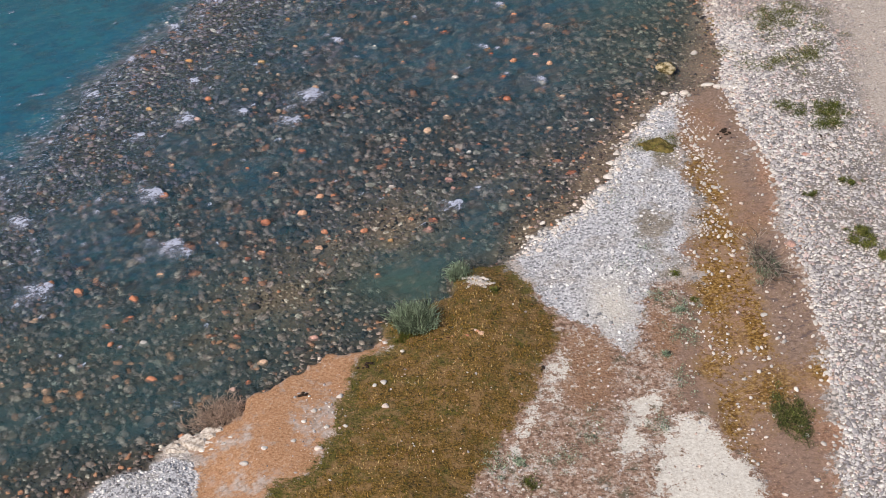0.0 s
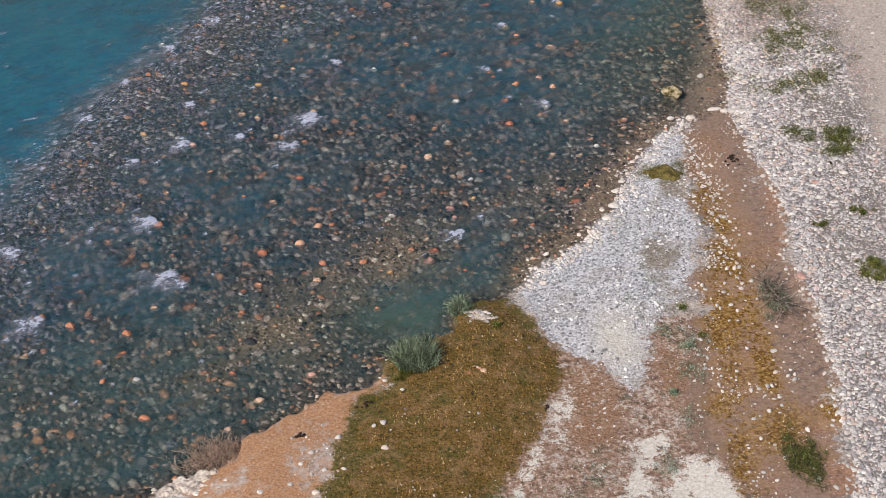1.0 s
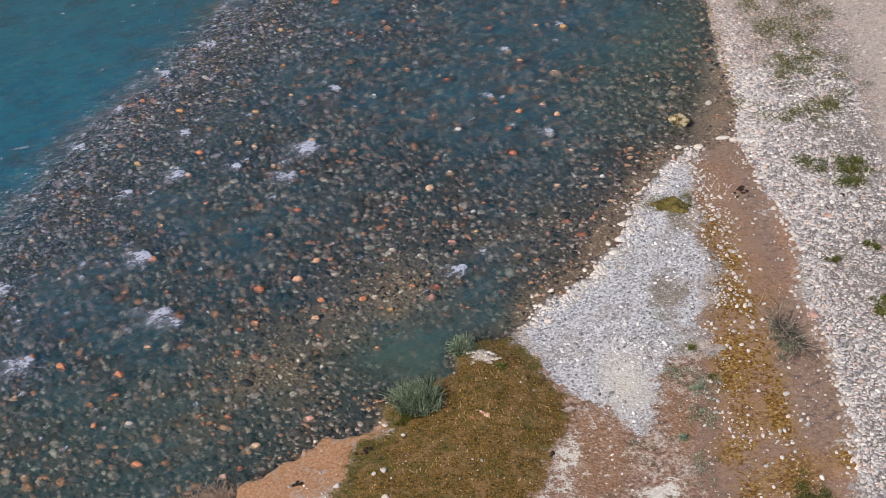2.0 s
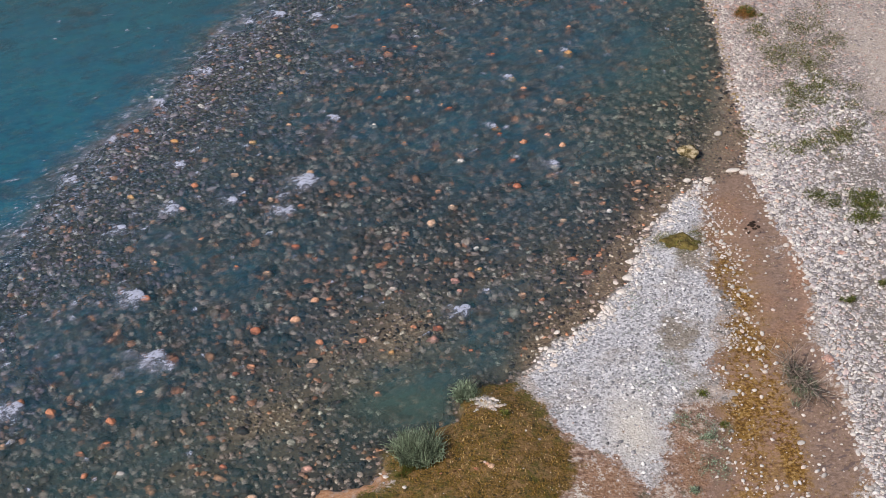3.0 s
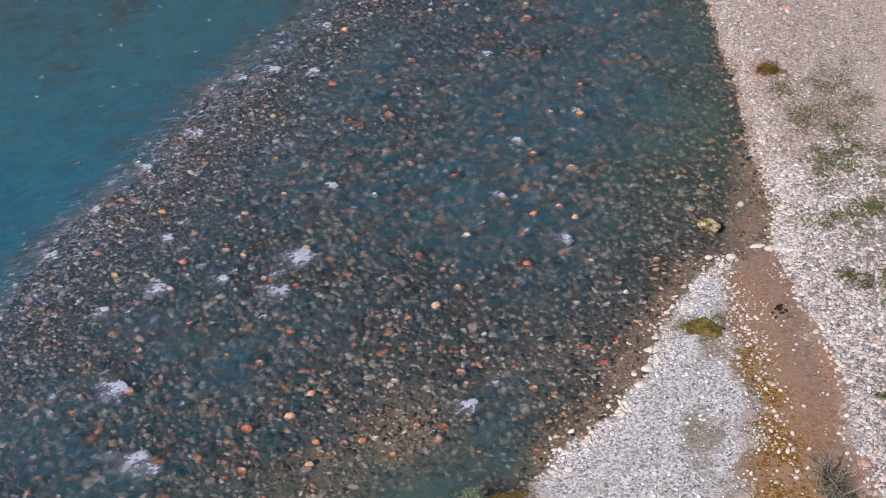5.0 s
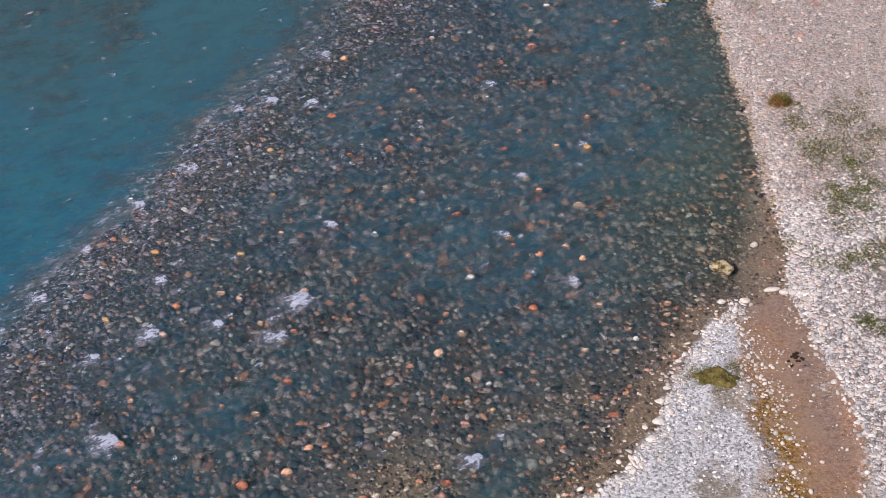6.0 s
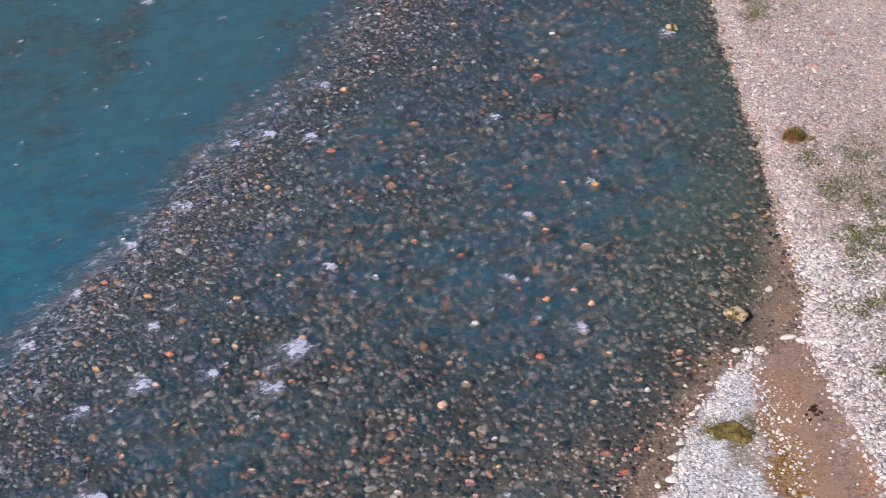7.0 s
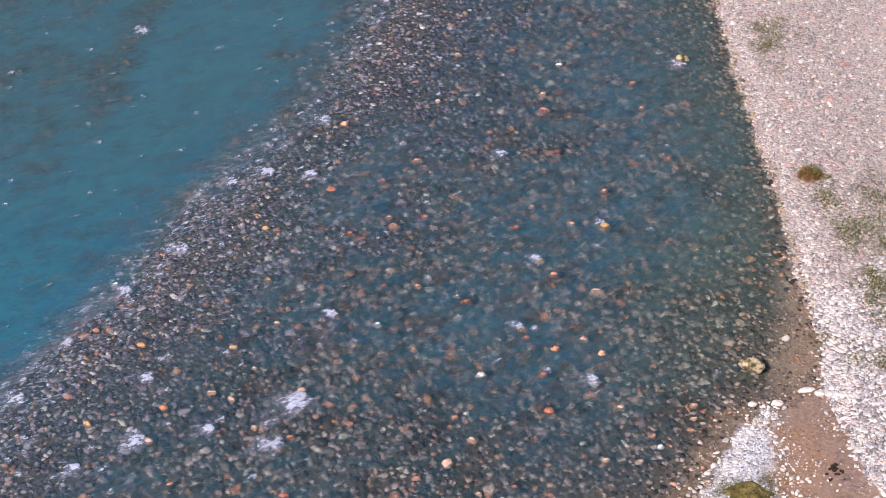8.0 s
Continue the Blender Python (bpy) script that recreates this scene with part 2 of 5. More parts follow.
def ground_material():
    m = Mat("river_ground")
    fine, mid, wide = m.noise(30, 5, 0.65), m.noise(8.5, 6, 0.7), m.noise(1.1, 5, 0.6)
    peb = m.voronoi(16, out="Color")
    pebd = m.voronoi(16)
    edge = m.math("ADD", m.math("SUBTRACT", m.noise(4.0, 7, 0.75), 0.5), m.math("MULTIPLY", m.math("SUBTRACT", m.noise(19, 4, 0.7), 0.5), 0.45))
    clod = m.noise(3.2, 6, 0.7)

    def zone(name, amount=2.2, lo=0.4, hi=0.6):
        return m.band(m.math("ADD", m.attribute(name), m.math("MULTIPLY", edge, amount)), lo, hi)

    # stony sand, the ground everywhere else
    grey = m.ramp(peb, [(0.0, (0.10, 0.095, 0.09)), (0.4, (0.26, 0.24, 0.235)), (0.75, (0.46, 0.42, 0.41)), (1.0, (0.56, 0.47, 0.43))])
    pink = m.ramp(mid, [(0.3, (0.34, 0.27, 0.235)), (0.55, (0.47, 0.40, 0.37)), (0.75, (0.58, 0.52, 0.49))], 1.9)
    col = m.mix(m.band(m.math("ADD", wide, m.math("MULTIPLY", edge, 0.4)), 0.45, 0.6), grey, pink)
    # shade in the gaps between the cobbles, painted as a darker ground colour
    col = m.mix(m.attribute("gap_shade"), col, m.mix(mid, (0.07, 0.063, 0.058), (0.27, 0.245, 0.23)))
    col = m.mix(m.math("MULTIPLY", m.attribute("plain"), 0.85), col, m.ramp(m.noise(15, 8, 0.75), [(0.3, (0.30, 0.25, 0.225)), (0.5, (0.45, 0.39, 0.355)), (0.75, (0.56, 0.50, 0.465))], 1.9))
    # dirt with gravel
    dirt = m.ramp(mid, [(0.25, (0.11, 0.066, 0.048)), (0.46, (0.245, 0.148, 0.108)), (0.6, (0.34, 0.225, 0.175)), (0.78, (0.52, 0.42, 0.36))], 1.9)
    dirt = m.mix(m.band(m.math("ADD", m.math("MULTIPLY", peb, 0.22), m.noise(3.6, 7, 0.8)), 0.66, 0.78), dirt, m.mix(fine, (0.34, 0.30, 0.28), (0.62, 0.57, 0.53)))
    dirt = m.mix(m.band(m.math("ADD", m.attribute("brown"), m.math("MULTIPLY", edge, 1.6)), 0.35, 0.6, 0, 0.75), dirt, m.ramp(m.noise(18, 8, 0.8), [(0.3, (0.13, 0.062, 0.032)), (0.5, (0.26, 0.135, 0.075)), (0.75, (0.42, 0.27, 0.18))], 1.9))
    chalk = m.math("ADD", m.noise(5.5, 9, 0.85), m.math("MULTIPLY", m.math("SUBTRACT", m.noise(0.9, 4), 0.5), 0.6))
    chalk = m.math("SUBTRACT", chalk, m.math("MULTIPLY", m.attribute("brown"), 0.13))
    dirt = m.mix(m.band(chalk, 0.55, 0.62, 0, 0.85), dirt, m.mix(fine, (0.38, 0.32, 0.29), (0.68, 0.63, 0.60)))
    dirt = m.mix(m.band(m.math("ADD", m.noise(1.9, 7, 0.75), m.math("MULTIPLY", m.math("SUBTRACT", fine, 0.5), 0.35)), 0.54, 0.66, 0, 0.8), dirt, (0.085, 0.085, 0.055))
    col = m.mix(zone("dirt"), col, dirt)
    # pale dry sand
    pale = m.ramp(m.noise(17, 8, 0.8), [(0.22, (0.38, 0.335, 0.30)), (0.42, (0.55, 0.515, 0.48)), (0.7, (0.71, 0.68, 0.645))], 1.9)
    pale = m.mix(m.band(m.noise(2.2, 7, 0.75), 0.55, 0.7, 0, 0.7), pale, (0.36, 0.27, 0.21))
    col = m.mix(zone("white", 4.2, 0.36, 0.6), col, pale)
    # the bar of fine white gravel
    speck = m.ramp(m.voronoi(19, out="Color"), [(0.0, (0.07, 0.07, 0.08)), (0.3, (0.32, 0.325, 0.36)), (0.6, (0.54, 0.542, 0.59)), (1.0, (0.74, 0.735, 0.77))])
    speck = m.mix(m.band(m.noise(0.8, 7, 0.75), 0.5, 0.64, 0.0, 0.55), speck, m.mix(mid, (0.20, 0.165, 0.145), (0.46, 0.42, 0.39)))
    speck = m.mix(m.band(m.math("ADD", m.noise(1.4, 7, 0.75), m.math("MULTIPLY", m.math("SUBTRACT", fine, 0.5), 0.3)), 0.58, 0.68, 0.0, 0.65), speck, (0.13, 0.135, 0.10))
    speck = m.mix(m.band(m.math("ADD", m.attribute("soil"), m.math("MULTIPLY", edge, 1.4)), 0.25, 0.75, 0, 0.85), speck, m.ramp(m.noise(12, 7, 0.8), [(0.3, (0.10, 0.085, 0.06)), (0.5, (0.21, 0.175, 0.135)), (0.75, (0.42, 0.37, 0.33))], 1.9))
    speck = m.mix(m.attribute("smooth"), speck, pale)
    col = m.mix(zone("bar"), col, speck)
    # damp silt with rusty algae
    silt = m.ramp(m.noise(14, 8, 0.8), [(0.28, (0.125, 0.066, 0.046)), (0.5, (0.285, 0.160, 0.110)), (0.75, (0.42, 0.275, 0.205))], 1.9)
    silt = m.mix(m.band(m.noise(0.6, 5), 0.38, 0.6, 0.0, 0.6), silt, m.mix(clod, (0.15, 0.105, 0.088), (0.33, 0.24, 0.205)))
    silt = m.mix(m.band(m.noise(6.5, 6, 0.7, m.stretched(1.5, 0.8, 0.1)), 0.55, 0.62, 0, 0.75), silt, m.mix(fine, (0.09, 0.058, 0.046), (0.20, 0.135, 0.11)))
    silt = m.mix(m.band(m.math("ADD", m.attribute("mud"), m.math("MULTIPLY", edge, 1.2)), 0.3, 0.7, 0, 0.85), silt, m.ramp(m.noise(11, 8, 0.8), [(0.3, (0.13, 0.09, 0.075)), (0.5, (0.24, 0.165, 0.132)), (0.75, (0.35, 0.255, 0.21))], 1.9))
    silt = m.mix(m.math("MULTIPLY", m.band(m.noise(5.2, 3, 0.6, m.stretched(1.6, 0.8, 0.3)), 0.58, 0.64, 0, 0.8), m.band(m.attribute("mud"), 0.2, 0.7)), silt, (0.115, 0.085, 0.085))
    silt = m.mix(m.math("MULTIPLY", m.band(m.noise(1.5, 8, 0.8), 0.4, 0.6), m.band(m.attribute("rust"), 0.15, 0.6, 0, 0.5)), silt, m.mix(fine, (0.23, 0.13, 0.055), (0.42, 0.28, 0.16)))
    rust_where = m.math("MULTIPLY", m.band(m.math("ADD", m.noise(7.5, 7, 0.75), m.math("ADD", m.math("MULTIPLY", m.math("SUBTRACT", m.noise(0.9, 3), 0.5), 0.5), m.band(m.attribute("rust"), 0.3, 1.0, -0.05, 0.06))), 0.475, 0.56), m.attribute("rust"))
    silt = m.mix(m.math("MULTIPLY", rust_where, 0.95), silt, m.ramp(m.noise(13, 5, 0.7), [(0.3, (0.065, 0.028, 0.003)), (0.46, (0.16, 0.078, 0.008)), (0.6, (0.26, 0.145, 0.028)), (0.75, (0.42, 0.28, 0.13))], 1.9))
    col = m.mix(zone("silt", 2.8), col, silt)
    # dry orange sand of the low bank
    sand = m.ramp(m.noise(16, 9, 0.88), [(0.26, (0.15, 0.072, 0.04)), (0.46, (0.35, 0.178, 0.092)), (0.62, (0.46, 0.27, 0.165)), (0.78, (0.58, 0.43, 0.32))], 1.9)
    sand = m.mix(m.band(m.math("ADD", m.noise(1.3, 7, 0.75), m.math("MULTIPLY", m.attribute("stony"), 0.18)), 0.52, 0.66, 0, 0.85), sand, m.mix(0.45, grey, pink))
    sand = m.mix(m.band(m.noise(5.5, 8, 0.85), 0.56, 0.64, 0, 0.75), sand, m.mix(fine, (0.20, 0.15, 0.10), (0.55, 0.47, 0.41)))
    sand = m.mix(m.band(m.noise(3.0, 8, 0.8), 0.52, 0.64, 0, 0.6), sand, m.mix(fine, (0.36, 0.17, 0.085), (0.52, 0.30, 0.19)))
    col = m.mix(zone("sand", 1.4, 0.2, 0.42), col, sand)
    # turf
    turf = m.ramp(m.noise(21, 8, 0.85), [(0.25, (0.016, 0.010, 0.002)), (0.42, (0.078, 0.046, 0.005)), (0.58, (0.18, 0.10, 0.016)), (0.78, (0.36, 0.24, 0.10))], 1.9)
    green = m.ramp(m.noise(24, 8, 0.85), [(0.25, (0.018, 0.022, 0.003)), (0.5, (0.082, 0.074, 0.011)), (0.78, (0.21, 0.18, 0.05))], 1.9)
    lush = m.math("ADD", m.math("MULTIPLY", m.attribute("lush"), 0.22), m.noise(1.9, 8, 0.8))
    turf = m.mix(m.band(lush, 0.50, 0.62, 0, 0.9), turf, green)
    turf = m.mix(m.band(m.noise(12, 4, 0.7), 0.53, 0.62, 0, 0.85), turf, (0.016, 0.016, 0.004))
    turf = m.mix(m.band(m.noise(2.6, 9, 0.9), 0.48, 0.58, 0, 0.85), turf, m.mix(fine, (0.15, 0.07, 0.025), (0.34, 0.22, 0.115)))
    col = m.mix(zone("turf", 2.3, 0.36, 0.62), col, turf)
    # the bed under water, slimy and dark
    bed = m.ramp(m.voronoi(13, out="Color"), [(0.0, (0.012, 0.011, 0.011)), (0.5, (0.055, 0.047, 0.042)), (0.85, (0.15, 0.12, 0.098)), (1.0, (0.28, 0.15, 0.09))])
    bed = m.mix(m.band(wide, 0.45, 0.65, 0, 0.4), bed, (0.14, 0.118, 0.094))
    bed = m.mix(m.band(m.math("ADD", m.attribute("silt"), m.math("MULTIPLY", edge, 1.2)), 0.3, 0.9, 0, 0.8), bed, m.mix(mid, (0.20, 0.14, 0.112), (0.33, 0.24, 0.195)))
    bed = m.mix(m.math("MULTIPLY", m.attribute("shoal"), 0.9), bed, m.ramp(m.noise(9, 7, 0.75), [(0.3, (0.10, 0.07, 0.045)), (0.5, (0.25, 0.185, 0.13)), (0.75, (0.42, 0.33, 0.25))], 1.9))
    wet = m.attribute("wet")
    col = m.mix(wet, col, bed)
    rough = m.band(wet, 0.0, 1.0, 0.88, 0.35)
    relief = m.math("ADD", m.math("MULTIPLY", pebd, -0.5), m.math("ADD", m.math("MULTIPLY", fine, 0.35), m.math("MULTIPLY", mid, 1.2)))
    relief = m.math("MULTIPLY", relief, m.band(m.math("ADD", m.attribute("silt"), m.attribute("sand")), 0.2, 0.8, 1.0, 0.35))
    relief = m.math("MULTIPLY", relief, m.band(m.attribute("white"), 0.3, 0.8, 1.0, 0.3))
    relief = m.math("MULTIPLY", relief, m.band(wet, 0.0, 1.0, 1.0, 0.4))
    return m.finish(col, rough, m.bump(relief, 0.9, 0.03))


def stone_material(name, stops, single, rough=0.75, mottle=0.3, bumpy=0.35, spec=0.4):
    m = Mat(name)
    if single:
        r = m.node("ShaderNodeObjectInfo").outputs["Random"]
    else:
        r = m.node("ShaderNodeNewGeometry").outputs["Random Per Island"]
    col = m.ramp(r, stops)
    spots = m.band(m.noise(28, 5, 0.7), 0.3, 0.7, 1 - mottle, 1 + mottle)
    veins = m.band(m.noise(9, 4, 0.6), 0.35, 0.65, 1 - 0.6 * mottle, 1 + 0.6 * mottle)
    n = m.node("ShaderNodeVectorMath", operation="SCALE")
    m.put(col, n.inputs[0])
    m.put(m.math("MULTIPLY", spots, veins), n.inputs["Scale"])
    return m.finish(n.outputs[0], rough, m.bump(m.noise(45, 4), bumpy, 0.01), spec)


DRY = [(0.0, (0.15, 0.14, 0.155)), (0.12, (0.26, 0.245, 0.265)), (0.26, (0.37, 0.352, 0.37)), (0.5, (0.49, 0.468, 0.478)), (0.76, (0.61, 0.585, 0.58)), (0.85, (0.46, 0.375, 0.385)),
       (0.94, (0.56, 0.42, 0.36)), (0.955, (0.68, 0.635, 0.59)), (1.0, (0.78, 0.76, 0.74))]
ROSY = [(0.0, (0.20, 0.175, 0.18)), (0.2, (0.31, 0.275, 0.275)), (0.5, (0.39, 0.345, 0.34)), (0.76, (0.46, 0.41, 0.395)), (0.8, (0.40, 0.28, 0.265)), (0.93, (0.49, 0.345, 0.295)),
        (0.945, (0.55, 0.50, 0.46)), (1.0, (0.64, 0.605, 0.58))]
PALE = [(0.0, (0.37, 0.345, 0.335)), (0.3, (0.51, 0.48, 0.465)), (0.7, (0.62, 0.585, 0.565)), (0.93, (0.57, 0.475, 0.43)), (1.0, (0.71, 0.68, 0.66))]
WET = [(0.0, (0.012, 0.010, 0.013)), (0.22, (0.055, 0.046, 0.048)), (0.45, (0.18, 0.138, 0.13)), (0.70, (0.34, 0.255, 0.23)), (0.845, (0.46, 0.38, 0.335)),
       (0.855, (0.34, 0.135, 0.08)), (0.955, (0.54, 0.27, 0.16)), (0.965, (0.40, 0.36, 0.31)), (1.0, (0.58, 0.53, 0.47))]
MURKY = [(0.0, (0.03, 0.026, 0.03)), (0.4, (0.11, 0.09, 0.085)), (0.75, (0.22, 0.18, 0.155)), (0.85, (0.29, 0.245, 0.21)), (0.87, (0.28, 0.115, 0.07)), (1.0, (0.44, 0.22, 0.125))]
RIFFLE = [(0.0, (0.015, 0.011, 0.021)), (0.25, (0.058, 0.044, 0.068)), (0.5, (0.15, 0.115, 0.15)), (0.7, (0.26, 0.20, 0.245)), (0.86, (0.38, 0.32, 0.345)), (0.875, (0.34, 0.145, 0.095)),
          (0.95, (0.55, 0.28, 0.17)), (0.96, (0.45, 0.40, 0.37)), (1.0, (0.70, 0.65, 0.62))]
BAR_MIX = [(0.0, (0.13, 0.128, 0.142)), (0.2, (0.28, 0.276, 0.30)), (0.5, (0.48, 0.474, 0.50)), (0.8, (0.67, 0.66, 0.68)), (1.0, (0.84, 0.83, 0.82))]
ALGAE = [(0.0, (0.09, 0.06, 0.025)), (0.5, (0.24, 0.17, 0.08)), (1.0, (0.52, 0.43, 0.32))]
RUSTY = [(0.0, (0.29, 0.095, 0.055)), (0.4, (0.40, 0.165, 0.095)), (0.7, (0.46, 0.24, 0.155)), (1.0, (0.48, 0.33, 0.24))]


def water_material():
    m = Mat("glacial_water")
    t = m.tree
    flow = m.stretched(1.5, 0.9, radians(28))
    broken = m.attribute("broken")
    ripple = m.math("ADD", m.noise(4.2, 4, 0.6, flow), m.math("MULTIPLY", m.noise(13, 3, 0.6, flow), 0.4))
    normal = m.bump(ripple, m.band(broken, 0.12, 0.8, 0.05, 1.0), 0.08)
    lens = m.bump(m.math("ADD", m.noise(5.0, 3, 0.55, flow), m.math("MULTIPLY", m.noise(14, 3, 0.6), 0.34)), 1.0, 0.11)
    depth = m.attribute("depth")
    # suspended rock flour: the deeper the water, the less of the bed shows through
    cloud = m.math("MULTIPLY", depth, m.band(m.noise(1.3, 6, 0.72, flow), 0.36, 0.64, 0.45, 1.6))
    murk = m.math("SUBTRACT", 1.0, m.math("POWER", 2.718, m.math("MULTIPLY", cloud, m.band(depth, 0.2, 0.6, -1.8, -2.3))))
    swirl = m.math("SUBTRACT", m.noise(4.5, 4, 0.6, flow), 0.5)
    murk = m.math("ADD", murk, m.math("MULTIPLY", swirl, m.math("MULTIPLY", m.band(depth, 0.02, 0.3, 0.0, 0.85), m.band(depth, 0.35, 0.7, 1.0, 0.1))))
    murk = m.math("ADD", murk, m.math("MULTIPLY", broken, 0.1))
    murk = m.math("MINIMUM", m.math("MAXIMUM", murk, 0.0), 0.97)
    flour = m.mix(m.band(depth, 0.1, 0.9), (0.026, 0.086, 0.112), (0.013, 0.113, 0.186))
    flour = m.mix(m.band(m.math("MULTIPLY", m.noise(0.35, 4, 0.6, flow), depth), 0.30, 0.60, 0, 0.4), flour, (0.020, 0.130, 0.155))
    flour = m.mix(m.band(m.noise(2.6, 5, 0.6), 0.52, 0.66, 0, 0.55), flour, (0.024, 0.114, 0.135))
    green = m.attribute("green")
    flour = m.mix(m.math("MULTIPLY", m.band(m.noise(3.1, 4, 0.55, m.stretched(1.3, 1.0, 0.4)), 0.58, 0.70), m.band(green, 0.0, 0.6, 0.15, 0.55)), flour, (0.088, 0.115, 0.105))
    flour = m.mix(m.band(m.noise(1.7, 5, 0.6, m.stretched(1.2, 1.0, 0.9)), 0.53, 0.66, 0, 0.5), flour, (0.010, 0.066, 0.125))
    flour = m.mix(m.band(m.noise(0.9, 6, 0.7, flow), 0.45, 0.6, 0, 0.55), flour, (0.013, 0.084, 0.140))
    flour = m.mix(m.band(m.noise(4.4, 4, 0.55, m.stretched(1.25, 1.0, 0.2)), 0.5, 0.68, 0, 0.6), flour, (0.020, 0.075, 0.128))
    flour = m.mix(m.band(m.noise(3.6, 4, 0.55, m.stretched(1.25, 1.0, 0.6)), 0.54, 0.7, 0, 0.5), flour, (0.040, 0.140, 0.175))
    flour = m.mix(green, flour, (0.052, 0.098, 0.090))
    murk = m.math("ADD", murk, m.math("MULTIPLY", green, m.band(depth, 0.04, 0.3, 0.0, 0.28)))
    body = m.node("ShaderNodeBsdfDiffuse")
    m.put(flour, body.inputs["Color"])
    # small ripples bend and break up the view of the bed
    clear = m.node("ShaderNodeBsdfRefraction")
    tint = m.mix(m.band(depth, 0.0, 0.14), (0.88, 0.89, 0.92), (0.63, 0.67, 0.715))
    m.put(m.mix(green, tint, m.mix(m.band(depth, 0.0, 0.2), (0.88, 0.90, 0.90), (0.61, 0.69, 0.66))), clear.inputs["Color"])
    clear.inputs["IOR"].default_value = 1.33
    m.put(m.math("ADD", m.band(depth, 0.04, 0.3, 0.07, 0.28), m.math("MULTIPLY", broken, 0.06)), clear.inputs["Roughness"])
    m.put(lens, clear.inputs["Normal"])
    inner = m.node("ShaderNodeMixShader")
    m.put(murk, inner.inputs[0])
    t.links.new(clear.outputs[0], inner.inputs[1])
    t.links.new(body.outputs[0], inner.inputs[2])
    gloss = m.node("ShaderNodeBsdfGlossy")
    gloss.inputs["Roughness"].default_value = 0.07
    m.put(normal, gloss.inputs["Normal"])
    fres = m.node("ShaderNodeFresnel")
    fres.inputs["IOR"].default_value = 1.33
    m.put(normal, fres.inputs["Normal"])
    skin = m.node("ShaderNodeMixShader")
    m.put(fres.outputs[0], skin.inputs[0])
    t.links.new(inner.outputs[0], skin.inputs[1])
    t.links.new(gloss.outputs[0], skin.inputs[2])
    # short streaks of white water where it breaks; sky's lavender sheen painted in too
    across = m.stretched(2.6, 0.8, radians(24))
    vein = m.math("SUBTRACT", 1.0, m.math("MULTIPLY", m.math("ABSOLUTE", m.math("SUBTRACT", m.noise(3.4, 5, 0.7, across), 0.5)), 9.0))
    streak = m.math("ADD", m.math("MULTIPLY", vein, 0.30), m.math("MULTIPLY", m.noise(9.0, 5, 0.75, across), 0.72))
    streak = m.math("ADD", streak, m.math("MULTIPLY", broken, 0.17))
    fleck = m.math("ADD", m.noise(11.0, 4, 0.7, m.stretched(1.4, 0.9, radians(24))), m.math("MULTIPLY", broken, 0.16))
    streak = m.math("MAXIMUM", streak, m.band(fleck, 0.68, 0.82, 0.6, 0.92))
    white = m.node("ShaderNodeBsdfDiffuse")
    white.inputs["Color"].default_value = (0.46, 0.48, 0.64, 1)
    whole = m.node("ShaderNodeMixShader")
    m.put(m.band(streak, 0.80, 0.92, 0, 0.7), whole.inputs[0])
    t.links.new(skin.outputs[0], whole.inputs[1])
    t.links.new(white.outputs[0], whole.inputs[2])
    t.links.new(whole.outputs[0], m.out.inputs["Surface"])
    return m.mat


def foam_material():
    m = Mat("white_water")
    drawn = m.stretched(1.8, 0.9, radians(28))
    vein = m.math("SUBTRACT", 1.0, m.math("MULTIPLY", m.math("ABSOLUTE", m.math("SUBTRACT", m.noise(5.5, 5, 0.7, drawn), 0.5)), 8.0))
    lace = m.math("ADD", m.math("MULTIPLY", m.noise(13, 7, 0.85, drawn), 0.75), m.math("MULTIPLY", m.math("MAXIMUM", vein, 0.0), 0.18))
    lace = m.math("ADD", lace, m.math("MULTIPLY", m.attribute("thick"), 0.30))
    clear = m.node("ShaderNodeBsdfTransparent")
    m.finish((0.50, 0.54, 0.70), 0.5, m.bump(m.noise(22, 4), 1.0, 0.05))
    mixer = m.node("ShaderNodeMixShader")
    m.put(m.math("MAXIMUM", m.band(lace, 0.63, 0.75, 0, 0.9), m.band(m.attribute("thick"), 0.08, 0.6, 0.0, 0.2)), mixer.inputs[0])
    m.tree.links.new(clear.outputs[0], mixer.inputs[1])
    m.tree.links.new(m.bsdf.outputs[0], mixer.inputs[2])
    m.tree.links.new(mixer.outputs[0], m.out.inputs["Surface"])
    return m.mat


def plain_material(name, a, b, scale, rough=0.8, bumpy=0.3, islands=0.0):
    m = Mat(name)
    col = m.mix(m.band(m.noise(scale, 5, 0.7), 0.3, 0.7), a, b)
    if islands:
        r = m.node("ShaderNodeNewGeometry").outputs["Random Per Island"]
        n = m.node("ShaderNodeVectorMath", operation="SCALE")
        m.put(col, n.inputs[0])
        m.put(m.band(r, 0, 1, 1 - islands, 1 + islands), n.inputs["Scale"])
        col = n.outputs[0]
    return m.finish(col, rough, m.bump(m.noise(scale * 3, 4), bumpy, 0.01), 0.3)


def moss_material():
    m = Mat("mossy_rock")
    col = m.ramp(m.noise(7, 7, 0.75), [(0.38, (0.035, 0.028, 0.012)), (0.46, (0.10, 0.075, 0.03)), (0.51, (0.25, 0.195, 0.10)), (0.57, (0.50, 0.42, 0.30))])
    return m.finish(col, 0.85, m.bump(m.noise(14, 6, 0.7), 1.0, 0.05), 0.3)


